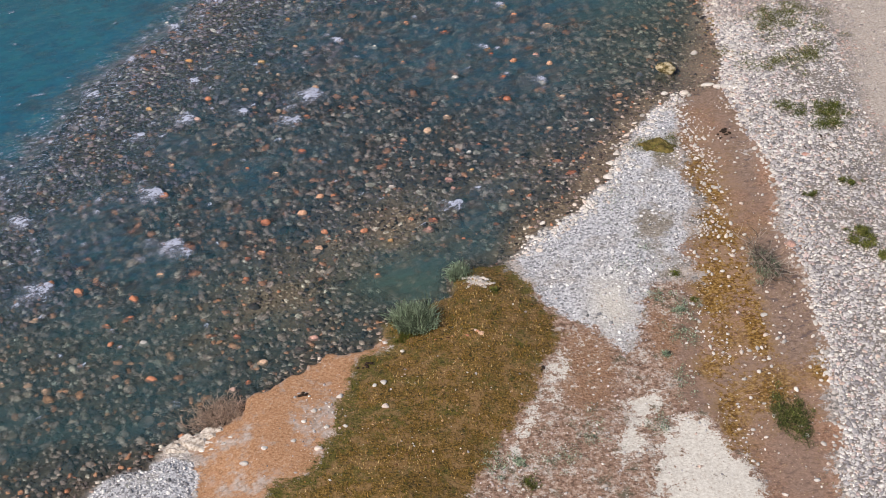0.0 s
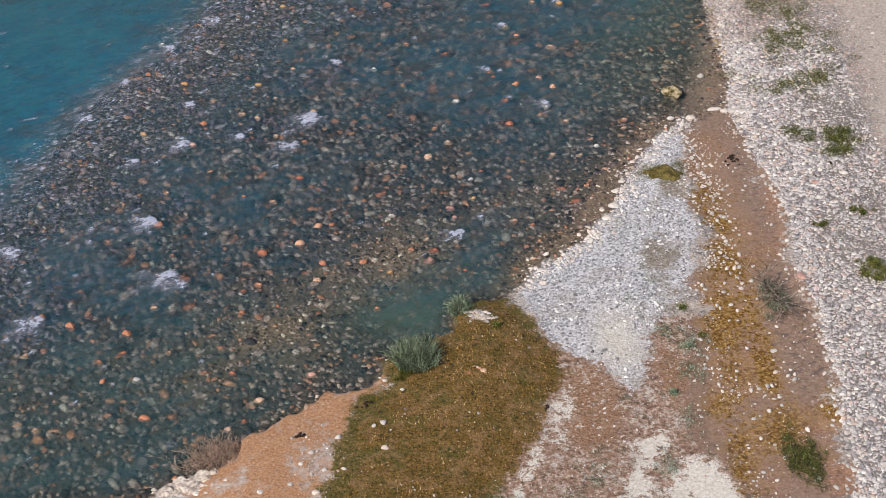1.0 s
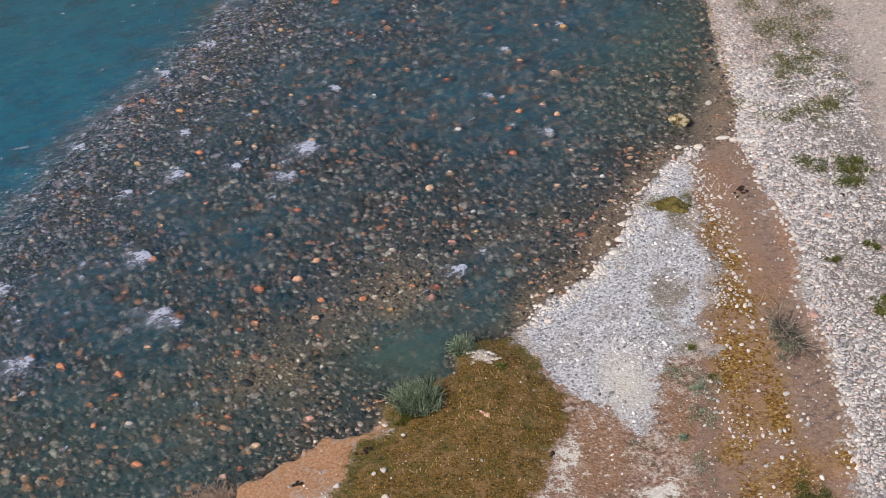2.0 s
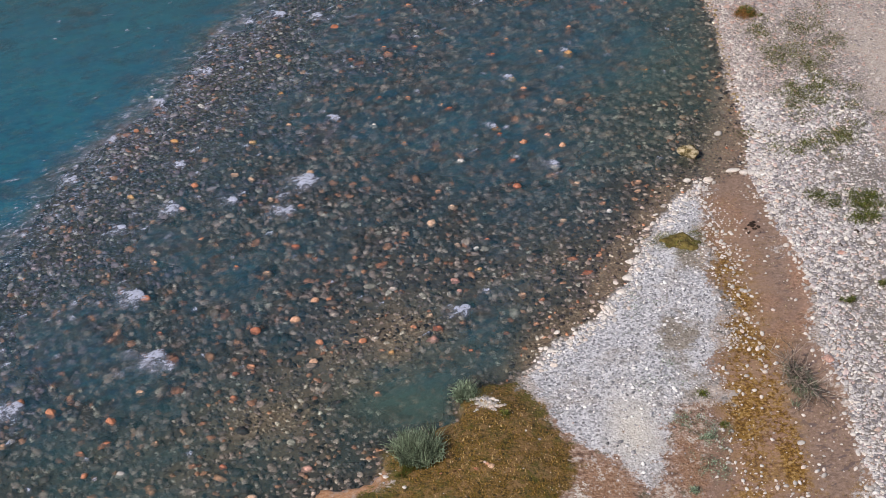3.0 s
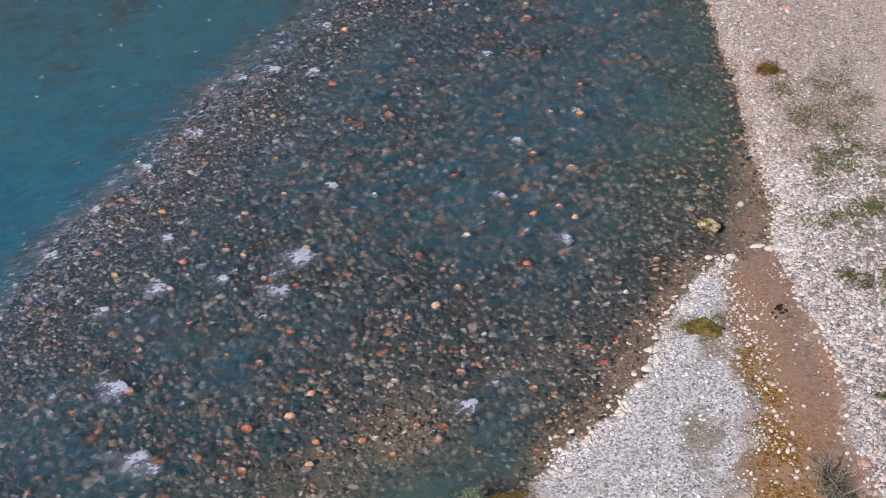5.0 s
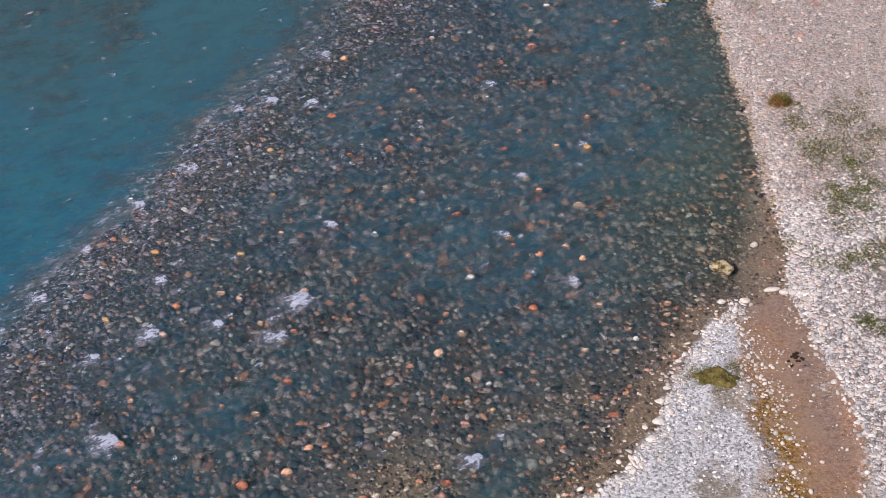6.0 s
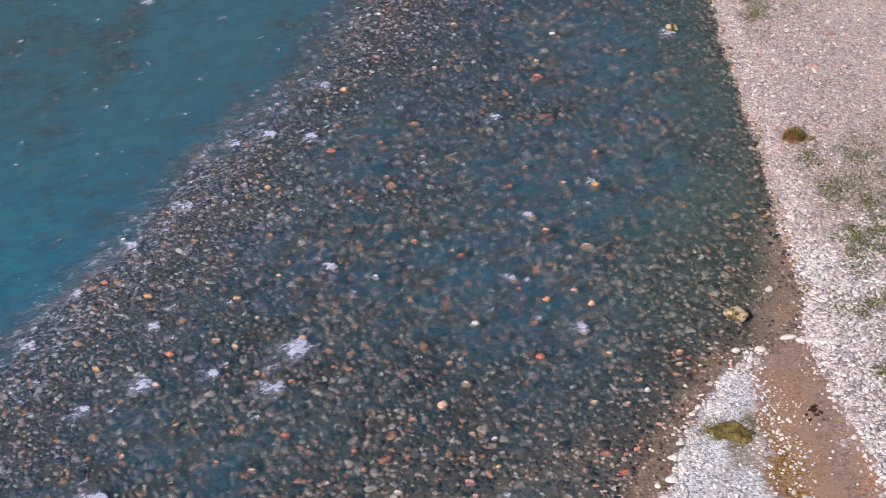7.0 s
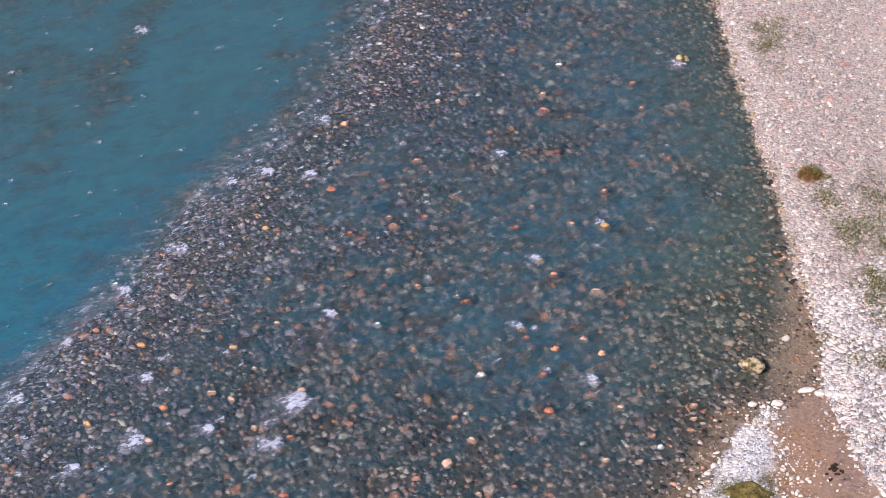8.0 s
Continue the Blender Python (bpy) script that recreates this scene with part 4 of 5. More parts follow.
x, y = scatter(7.7, 15, 24, 64, 0.066, lambda a, b: np.maximum(np.minimum(1.6 * dry_keep(a, b), 0.95), 0.8 * (signed(COBBLES, a, b) > 0.1) * step(12.0, 11.3, a + 0.9 * fnoise(a, b, 1.8, 16))), 203)
s = 0.018 + 0.026 * rng.random(len(x)) ** 1.6
pink = pinker(x, y)
tagged(new("bank_pebbles", stone_field("bank_pebbles", x[~pink], y[~pink], s[~pink], ICO1, DRY_STUFF, 0.5, 0.25, 8, None, 0.7)), "dry grey and white pebbles on the bank", "pebbles", kind="stuff")
tagged(new("rosy_pebbles", stone_field("rosy_pebbles", x[pink], y[pink], s[pink], ICO1, ROSY_STUFF, 0.5, 0.25, 22, None, 0.7)), "dry pinkish-grey pebbles on the bank upstream", "pebbles", kind="stuff")
x, y = scatter(7.7, 15, 24, 64, 0.088, lambda a, b: (1.05 - 0.5 * step(9.6, 11.2, a)) * dry_keep(a, b), 204)
s = (0.038 + 0.018 * rng.random(len(x)) + 0.035 * rng.random(len(x)) ** 10) * (1 + 0.1 * step(33, 38, y))
near = np.argsort(-s + 0.004 * (y - 24))[:280]
rest = np.setdiff1d(np.arange(len(x)), near)
pink = rest[pinker(x[rest], y[rest])]
rest = np.setdiff1d(rest, pink)
tagged(new("bank_cobbles", stone_field("bank_cobbles", x[rest], y[rest], s[rest], ICO2, DRY_STUFF, 0.55, 0.3, 9, None, 0.55)), "dry rounded grey and pale cobbles on the bank", "cobbles", kind="stuff")
tagged(new("rosy_cobbles", stone_field("rosy_cobbles", x[pink], y[pink], s[pink], ICO2, ROSY_STUFF, 0.5, 0.32, 23, None, 0.5)), "dry flat pinkish-grey cobbles on the bank upstream", "cobbles", kind="stuff")
single_stones("cobble", x[near], y[near], s[near], DRY_ONE, ground, 62, 0.25)


# pale stones along the water's edge
def rim_keep(x, y):
    d = land_distance(x, y)
    band = np.exp(-(((d - 0.42) / (0.42 - 0.17 * step(44, 50, y))) ** 2)) * (x > 7.4) * (y > 36 + 6 * (x < 8.2)) + 0.85 * np.exp(-(((d - 0.16) / 0.26) ** 2)) * (x > 1.6) * (x < 6.9) * (y > 34)
    band = band + 0.55 * np.exp(-(((signed(COBBLES, x, y) - 0.05) / 0.2) ** 2)) * (y < 42)
    return np.clip(band, 0, 1) * 0.9


x, y = scatter(1.4, 10, 24, 64, 0.095, rim_keep, 205)
s = (0.034 + 0.045 * rng.random(len(x)) ** 2.4) * (1 - 0.2 * step(44, 50, y))
tagged(new("rim_pebbles", stone_field("rim_pebbles", x, y, s, ICO2, PALE_STUFF, 0.45, 0.25, 10)), "bleached pale pebbles along the waterline", "pebbles", kind="stuff")


# fine gravel of the white bar and of the spit
def bar_keep(x, y):
    return (1 - 0.6 * soil_at(x, y)) * (1 - 0.9 * np.exp(-(((x - 3.9) / 0.5) ** 2 + ((y - 31.8) / 1.0) ** 2))) * ((0.55 + 1.3 * fnoise(x, y, 1.1, 24)) * step(-0.05, 0.25, signed(BAR, x + 0.4 * fnoise(x, y, 0.7, 17), y)) * (land_distance(x, y) > 0) + 0.95 * step(-0.02, 0.1, signed(SPIT, x + 0.2 * fnoise(x, y, 0.5, 18), y)) * (land_distance(x, y) > 0))


x, y = scatter(-10, 7, 24, 42.5, 0.085, bar_keep, 206)
s = 0.016 + 0.048 * rng.random(len(x)) ** 3 + np.where(x < -4, 0.018, 0)
spit = x < -4
s[spit] *= 0.62
tagged(new("bar_gravel", stone_field("bar_gravel", x[~spit], y[~spit], s[~spit], ICO1, BAR_STUFF, 0.5, 0.2, 11)), "fine white gravel of a river bar", "gravel", kind="stuff")
tagged(new("spit_gravel", stone_field("spit_gravel", x[spit], y[spit], s[spit], ICO1, BAR_STUFF, 0.6, 0.2, 19, None, 0.6)), "pale coarse gravel of a small spit", "gravel", kind="stuff")


# white stones strewn over the silt
def strewn_keep(x, y):
    c = signed(SILT, x, y)
    clump = step(0.1, 0.24, fnoise(x, y, 0.7, 19, 4)) * 0.36 + 0.085 + 0.6 * step(0.5, 0.1, c) * step(-0.05, 0.12, fnoise(x, y, 0.5, 27)) * (x > 7.5)
    drift = 0.8 * np.exp(-(((x - 6.75) / 0.42) ** 2)) * step(31.5, 34, y) * step(0.0, 0.16, fnoise(x, y, 0.9, 20, 4))
    return np.where(c > 0.0, clump + drift, 0) * step(42.0, 39.5, y) * (0.5 + 0.6 * step(7.6, 6.8, x))


x, y = scatter(5, 9, 24, 42, 0.1, strewn_keep, 207)
s = 0.018 + 0.055 * rng.random(len(x)) ** 2.6
pick = rng.permutation(len(x))
near, rest = pick[:280], pick[280:]
single_stones("pebble", x[near], y[near], s[near], PALE_ONE, ground, 63, 0.3)
tagged(new("silt_pebbles", stone_field("silt_pebbles", x[rest], y[rest], s[rest], ICO1, PALE_STUFF, 0.6, 0.3, 12)), "white pebbles strewn over brown silt", "pebbles", kind="stuff")


x, y = scatter(5, 9, 24, 41, 0.075, lambda a, b: (0.1 + 0.35 * step(0.0, 0.25, fnoise(a, b, 0.6, 45, 4))) * (signed(SILT, a + 0.6 * fnoise(a, b, 0.8, 46), b) > -0.1) * (land_distance(a, b) > 0.05), 213)
s = 0.009 + 0.016 * rng.random(len(x)) ** 2
tagged(new("silt_crumbs", stone_field("silt_crumbs", x, y, s, ICO1, ALGAE_STUFF, 0.6, 0.2, 20)), "small brown crumbs and grit on damp silt", "grit", kind="stuff")
x, y = scatter(5, 9, 24, 41, 0.1, lambda a, b: 0.5 * np.exp(-((signed(BAR, a + 0.5 * fnoise(a, b, 0.5, 47), b) / 0.28) ** 2)) * (a > 4.6) * (signed(SILT, a, b) > -0.5) * (land_distance(a, b) > 0.1), 214)
s = 0.015 + 0.035 * rng.random(len(x)) ** 2
tagged(new("edge_gravel", stone_field("edge_gravel", x, y, s, ICO1, BAR_STUFF, 0.5, 0.2, 21)), "white gravel straying from the bar onto the silt", "gravel", kind="stuff")


# crumbs on the dirt, the sand and the turf
def crumb_keep(x, y):
    land = land_distance(x, y) > 0.1
    bank = signed(BANK, x, y) > 0
    turf = signed(GRASS, x, y) > 0
    dirt = (x > 0.5) & (x < 6.4) & (y < 33) & ~bank
    return land * np.where(turf, 0.04, np.where(bank, 0.05 + 0.6 * np.exp(-(((x + 2.75) / 0.5) ** 2 + ((y - 27.9) / 0.9) ** 2)), np.where(dirt, 0.06 + 0.4 * step(0.0, 0.25, fnoise(x, y, 0.9, 23, 4)), 0.0)))


x, y = scatter(-6, 8, 24, 34, 0.085, crumb_keep, 208)
stony = np.exp(-(((x + 2.75) / 0.5) ** 2 + ((y - 27.9) / 0.9) ** 2))
s = 0.009 + 0.036 * rng.random(len(x)) ** 5 + 0.02 * stony * rng.random(len(x)) ** 2
tagged(new("strewn_gravel", stone_field("strewn_gravel", x, y, s, ICO1, DRY_STUFF, 0.6, 0.3, 13)), "pale gravel crumbs lying on dirt and turf", "gravel", kind="stuff")


x, y = scatter(-4.6, 2.6, 24, 34, 0.12, lambda a, b: (signed(GRASS, a, b) > 0.1) * (land_distance(a, b) > 0.15) * (0.03 + 0.6 * step(0.16, 0.3, fnoise(a, b, 0.8, 43, 3))), 211)
s = 0.012 + 0.03 * rng.random(len(x)) ** 2
tagged(new("turf_litter", stone_field("turf_litter", x, y, s, ICO1, LITTER, 0.35, 0.1, 15)), "dry brown leaf litter caught in the turf", "litter", kind="stuff")


# stones that stand out on their own, each with its own shape
def boulder(name, at, half, label, material, seed, sink=0.25, lift=0.0, group="", cuts=6, crag=0.1):
    """A single stone; half: half its width, depth and height."""
    r = np.random.default_rng(seed)
    v = lump(ICO3, r, 0.22, cuts)
    v *= np.array(half)
    v += crag * min(half) * np.array([noise.noise_vector(Vector(p) * (2.2 / max(half))) for p in v])
    ob = new(name, mesh_from(name, v, ICO3[1], material))
    z = float(ground_height(np.array([at[0]]), np.array([at[1]]))[0])
    ob.location = (at[0], at[1], z + half[2] * (1 - 2 * sink) + lift)
    ob.rotation_euler = (0, 0, float(r.uniform(-0.4, 0.4)))
    return tagged(ob, label, "stone", group)


boulder("mossy_rock", (6.5, 42.7), (0.37, 0.24, 0.2), "mossy olive-brown rock standing in the shallows", MOSSY, 5, 0.15, 0.09, cuts=12, crag=0.3)
boulder("stone", (7.47, 43.75), (0.11, 0.085, 0.08), "small white stone standing in shallow brown water", PALE_ONE, 6, 0.1)
boulder("river_rock", (6.78, 56.5), (0.22, 0.15, 0.17), "brown rock breaking the water surface", MOSSY, 7, 0.0, 0.07)
RIVER = "large stones in the shallow river"
PROUD = [(-7.43, 32.85, 0.12), (-8.79, 33.21, 0.14), (-9.56, 33.58, 0.12), (-7.76, 31.13, 0.1), (-4.47, 35.91, 0.13), (-3.54, 36.24, 0.14), (-2.95, 35.36, 0.09),
    (-1.96, 35.38, 0.09), (-3.12, 36.95, 0.1), (-2.79, 36.96, 0.07), (-3.06, 34.66, 0.1), (-7.2, 37.26, 0.12), (-0.3, 40, 0.14), (1.95, 41.55, 0.11),
    (-3.09, 50.44, 0.13), (2.22, 43.63, 0.1), (3.26, 43.4, 0.09), (-2.82, 53.63, 0.12), (-8.37, 44.85, 0.08), (-6.48, 42.05, 0.1), (-3.47, 42.49, 0.1)]
AMBER = [(0.8, 38, 0.09), (-1.29, 34.93, 0.08), (3.79, 48.46, 0.19), (2.06, 47.07, 0.14), (1.52, 44.43, 0.13), (5.9, 47.3, 0.13), (-7.25, 44.29, 0.13),
    (-5.09, 44.1, 0.1), (-8.09, 41.63, 0.1), (-4.48, 46.65, 0.11), (-4.68, 48.79, 0.1)]
PINKISH = [(-3.06, 31.16, 0.12), (-4.79, 29.41, 0.1), (0.21, 37.57, 0.12), (0.33, 37.14, 0.07), (-0.35, 35.37, 0.14), (2.91, 43.99, 0.13), (-6.67, 41.01, 0.11)]
WHITISH = [(-6.99, 31.21, 0.13), (0.76, 38.87, 0.08), (4.2, 40.29, 0.08), (-1.27, 37.35, 0.09), (0.5, 42.83, 0.12), (2.99, 42.44, 0.13), (-1.83, 44.79, 0.12),
    (3.26, 56.49, 0.11), (-8.16, 46.68, 0.12)]
SUNK_NEAR = [(-8.77, 34.59, 0.08), (-9.71, 32.2, 0.12), (-7.96, 31.89, 0.11), (-7.44, 32.19, 0.11), (-6.89, 33.83, 0.11), (-6.37, 32.13, 0.09), (-5.5, 31.38, 0.09),
    (-4.84, 31.31, 0.09), (-4.46, 34.63, 0.11), (-4.82, 34.36, 0.08), (-4.38, 33.35, 0.11), (-6.31, 34.97, 0.14), (-6.63, 35.28, 0.11), (-7.49, 30.56, 0.12),
    (-7.48, 30.02, 0.09), (-6.66, 29.88, 0.14), (-6.07, 29.95, 0.11), (-4.46, 29.67, 0.08), (-9.43, 29.83, 0.11), (-9.01, 29.61, 0.11), (-10.01, 29.86, 0.09),
    (-4.18, 30.35, 0.12), (-4.8, 33.55, 0.1), (2.26, 36.72, 0.08), (1.82, 36.95, 0.1), (-0.42, 36.27, 0.09), (-0.78, 35.83, 0.08), (-0.21, 35.8, 0.13),
    (-2.34, 35.39, 0.09), (0.52, 34.9, 0.06), (2.22, 35.29, 0.06), (2.07, 35.82, 0.08), (1.36, 35.53, 0.08)]
SUNK_SHOAL = [(-1.59, 33.53, 0.11), (-6.7, 35.94, 0.08), (-3.83, 34.78, 0.07), (-3.96, 33.74, 0.07)]
SUNK_MID = [(0.25, 40.73, 0.11), (-2.82, 42.05, 0.13), (-2.32, 41.95, 0.1), (-0.11, 41.45, 0.09), (-0.97, 39.6, 0.1), (0.32, 39.08, 0.08), (1.07, 39.26, 0.07),
    (3.01, 39.98, 0.1), (3.72, 39.87, 0.1), (4.07, 40.68, 0.1), (3.11, 38.32, 0.13), (3.45, 37.74, 0.15), (3.52, 41.61, 0.1), (4.33, 39.15, 0.08), (5.09, 41.59, 0.09),
    (5.03, 41.15, 0.08), (-7.16, 38.73, 0.09), (-5.12, 38.44, 0.08), (-3.71, 39.21, 0.12), (-4.34, 38.18, 0.11), (-3.19, 38.67, 0.09), (-2.21, 38.68, 0.08),
    (-0.96, 43.81, 0.1), (1.88, 42.8, 0.12), (-5.01, 42.3, 0.11), (-5.48, 42.57, 0.1), (-4.45, 41.34, 0.09), (-3.64, 41, 0.1), (-9.57, 41.32, 0.07),
    (-4.59, 43.35, 0.09), (-6.1, 39.67, 0.08), (-7.96, 42.83, 0.06)]
SUNK_FAR = [(-1.77, 50.82, 0.13), (-0.67, 49.1, 0.13), (-1.43, 48.73, 0.16), (-2.55, 48.49, 0.08), (3.92, 50, 0.1), (3, 48.6, 0.13), (1.55, 48.54, 0.13),
    (3.35, 45.8, 0.18), (2.39, 46.5, 0.11), (-1.69, 46.29, 0.11), (-0.87, 46.21, 0.11), (0.27, 45.56, 0.14), (1.58, 44.14, 0.09), (0.05, 45.77, 0.09),
    (0.37, 57.29, 0.12), (1.93, 57.42, 0.12), (-0.25, 54.72, 0.09), (2.67, 54.9, 0.14), (2.69, 54.05, 0.16), (1.71, 53.17, 0.11), (-0.83, 51.72, 0.15),
    (2.85, 51.96, 0.12), (2.25, 51.92, 0.09), (-1.56, 49.12, 0.11), (5.25, 55.35, 0.11), (5.33, 53.97, 0.12), (5.78, 51.37, 0.09), (2.02, 49.36, 0.09),
    (-3.64, 44.83, 0.11), (-4.17, 44.96, 0.08), (-5.45, 44.51, 0.08), (-3.94, 45.49, 0.08)]


def river_stone(a, b, half, label, material, seed, proud):
    """A stone on the riverbed; proud: how far its top stands over the water, or under it."""
    depth = max(-float(ground_height(np.array([a]), np.array([b]))[0]), 0.02)
    high = min(max(half * 0.5, (depth + proud) / 1.6), half * 0.9)
    lift = max(proud - (1.84 * high - depth), -0.06)
    boulder("river_stone", (a, b), (half * 1.1, half * 0.8, high), label, material, seed, 0.08, lift, group=RIVER, cuts=8, crag=0.16)


for i, (a, b, half) in enumerate(PROUD):
    river_stone(a, b, half, "rust-orange stone just breaking the shallow water", RUSTY_ONE, 300 + i, 0.08)
for i, (a, b, half) in enumerate(AMBER):
    river_stone(a, b, half, "amber stone standing in shallow water", AMBER_ONE, 322 + i, 0.04)
for i, (a, b, half) in enumerate(PINKISH):
    river_stone(a, b, half, "pinkish stone just breaking the shallow water", PINK_ONE, 334 + i, 0.04)
for i, (a, b, half) in enumerate(WHITISH):
    river_stone(a, b, half, "pale stone just breaking the shallow water", PALE_ONE, 342 + i, 0.03)
for i, (a, b, half) in enumerate(SUNK_NEAR + SUNK_SHOAL + SUNK_MID + SUNK_FAR):
    river_stone(a, b, half, "rust-orange stone lying under shallow water", RUSTY_ONE, 1300 + i, 0.015)
for i, (a, b, wide, deep) in enumerate([(7.6, 41.93, 0.2, 0.09), (7.86, 41.78, 0.12, 0.1), (8.03, 41.72, 0.11, 0.09), (8.15, 41.9, 0.09, 0.08), (6.9, 41.52, 0.15, 0.09), (7.0, 41.35, 0.06, 0.05), (6.35, 41.5, 0.11, 0.08)]):
    boulder("stone", (a, b), (wide, deep, 0.06), "flat white stone lying in the shallow end of the silt", PALE_ONE, 1500 + i, 0.2, group="white stones in the shallows", cuts=10)
for i, (a, b, half) in enumerate([(4.37, 37.44, 0.13), (4.13, 36.85, 0.11), (4.48, 38.1, 0.1), (4.7, 38.5, 0.08), (3.76, 36.25, 0.08), (5.06, 39.42, 0.08), (3.34, 35.52, 0.08), (2.33, 34.75, 0.08), (2.85, 35.2, 0.07), (5.6, 40.4, 0.08)]):
    boulder("stone", (a, b), (half * 1.15, half * 0.85, half * 0.5), "bleached white stone on the rim of the gravel bar", PALE_ONE, 1510 + i, 0.3, group="white stones on the rim of the bar", cuts=9)
for i, (a, b, half) in enumerate([(10.44, 53.7, 0.15), (9.61, 45.17, 0.11), (9.14, 51.35, 0.09), (11.3, 55.6, 0.12), (10.1, 55.9, 0.1), (9.97, 41.22, 0.1), (9.58, 37.92, 0.1), (10.4, 38.3, 0.1), (9.4, 43.2, 0.08), (8.47, 34.02, 0.15), (7.41, 31.4, 0.08), (10.2, 40.4, 0.1)]):
    boulder("stone", (a, b), (half * 1.1, half * 0.9, half * 0.45), "pale flat stone larger than the cobbles round it", PALE_ONE if i % 3 else PINK_ONE, 1525 + i, 0.25, group="larger stones on the bank", cuts=9)
for i, (a, b, half) in enumerate([(0.81, 30.6, 0.08), (0.72, 30.68, 0.05), (0.49, 30.55, 0.05), (0.15, 30.55, 0.03), (-0.25, 30.45, 0.035)]):
    boulder("stone", (a, b), (half, half * 0.8, half * 0.4), "small orange-tan stone lying in the turf", RUSTY_ONE, 1540 + i, 0.25, group="tan stones in the turf", cuts=12)
boulder("moss_hummock", (5.76, 38.68), (0.52, 0.32, 0.12), "low hummock grown over with olive moss", HUMMOCK, 8, 0.52, cuts=3, crag=1.0)
def chalk(a, b, count, rx, ry, label, group, seed):
    """Angular chalky rocks lying close together."""
    r = np.random.default_rng(seed)
    for i in range(count):
        px, py = a + r.normal(0, rx), b + r.normal(0, ry)
        if float(land_distance(np.array([px]), np.array([py]))[0]) < 0.03:
            continue
        half = 0.012 + 0.05 * r.random() ** 2.5
        boulder("chalk_rock", (float(px), float(py)), (half * 1.4, half * 0.9, half * 0.5), label, PALE_ONE, seed * 7 + i, 0.35, group=group, cuts=16, crag=0.35)


chalk(0.8, 32.72, 64, 0.18, 0.15, "chalky white rock at the edge of the turf", "white rocks at the cove", 36)
chalk(-5.5, 27.5, 80, 0.38, 0.16, "chalky pale rock of an eroded ledge by the water", "rocks of the eroded ledge", 37)
for i, (a, b, wide, deep, high) in enumerate([(-5.66, 27.66, 0.32, 0.17, 0.09), (-5.2, 27.76, 0.34, 0.18, 0.09), (-5.95, 27.42, 0.25, 0.15, 0.08), (-5.45, 27.5, 0.34, 0.2, 0.07), (-4.95, 27.88, 0.14, 0.08, 0.045), (-5.75, 27.4, 0.15, 0.1, 0.04), (-5.3, 27.6, 0.1, 0.07, 0.05)]):
    boulder("ledge_rock", (a, b), (wide, deep, high), "crusty chalk-white slab of an eroded ledge over the water", CHALK, 380 + i, 0.3, 0.0, "slabs of the eroded ledge", 22, 0.9)
chalk(-1.5, 30.45, 4, 0.08, 0.1, "chalky pale rock on the brink of the bank", "rocks on the brink", 38)

# ochre algae on the stones at the waterline
x, y = scatter(7.6, 9, 44.5, 64, 0.09, lambda a, b: 0.8 * np.exp(-(((land_distance(a, b) - 0.02) / 0.09) ** 2)), 209)
s = 0.03 + 0.04 * rng.random(len(x)) ** 2
tagged(new("waterline_pebbles", stone_field("waterline_pebbles", x, y, s, ICO1, ALGAE_STUFF, 0.6, 0.1, 14)), "ochre algae-stained pebbles along the waterline", "pebbles", kind="stuff")

# ---- white water ----
FLOW = np.array((-0.74, -0.67))


def foam_sheet(at, long, wide, seed, nu=34, nv=30, way=FLOW):
    """Vertices, faces and thickness of foam trailing downstream."""
    u, v, f = grid(np.linspace(-0.15, 1, nu), np.linspace(-1, 1, nv))
    n = fnoise(u * 3 + seed * 5.1, v * 2, 0.7, seed, 4)
    ragged = fnoise(u * 2 + seed * 3.3, v * 1.5, 0.35, seed + 9, 3)
    thick = np.clip(1.05 - np.sqrt(np.maximum(u, 0) ** 2 + v**2 + (np.minimum(u, 0) / 0.15) ** 2) + 0.8 * n + 0.4 * ragged, 0, 1)
    crest = np.exp(-(((u - 0.12 - 0.45 * v * v + 0.3 * n) / 0.13) ** 2)) + 0.6 * np.exp(-(((v - 0.45 * u + 0.3 * n) / 0.12) ** 2)) + 0.5 * np.exp(-(((v + 0.6 * u - 0.2 + 0.3 * ragged) / 0.1) ** 2))
    thick = thick * (0.32 + 0.68 * np.minimum(crest, 1))
    edge = step(1.0, 0.7, np.abs(v)) * step(1.0, 0.7, u) * step(-0.15, -0.05, u)
    px = at[0] + way[0] * u * long - way[1] * v * wide
    py = at[1] + way[1] * u * long + way[0] * v * wide
    pz = 0.025 + (0.03 * thick * wide / 0.4 + 0.015 * n) * edge
    return np.stack([px, py, pz], -1), f, thick * edge - 0.6 * (1 - edge)


def white_water(at, long, wide, seed):
    """A patch of foam breaking behind a stone."""
    v, f, thick = foam_sheet(at, long, wide, seed)
    me = mesh_from("white_water", v, f, FOAM)
    attribute(me, "thick", thick)
    return tagged(new("white_water", me), "patch of white water breaking behind a stone", "foam", "breaking white water", "stuff")


def foam_flecks(name, label, xs, ys, longs, wides, seed, way):
    """Many small flecks and streaks of foam in one mesh."""
    vs, fs, ts, k = [], [], [], 0
    for i in range(len(xs)):
        v, f, thick = foam_sheet((xs[i], ys[i]), longs[i], wides[i], seed + i, 9, 7, way)
        vs.append(v), fs.append(f + k), ts.append(0.75 * thick)
        k += len(v)
    me = mesh_from(name, np.concatenate(vs), np.concatenate(fs), FOAM)
    attribute(me, "thick", np.concatenate(ts))
    return tagged(new(name, me), label, "foam", kind="stuff")


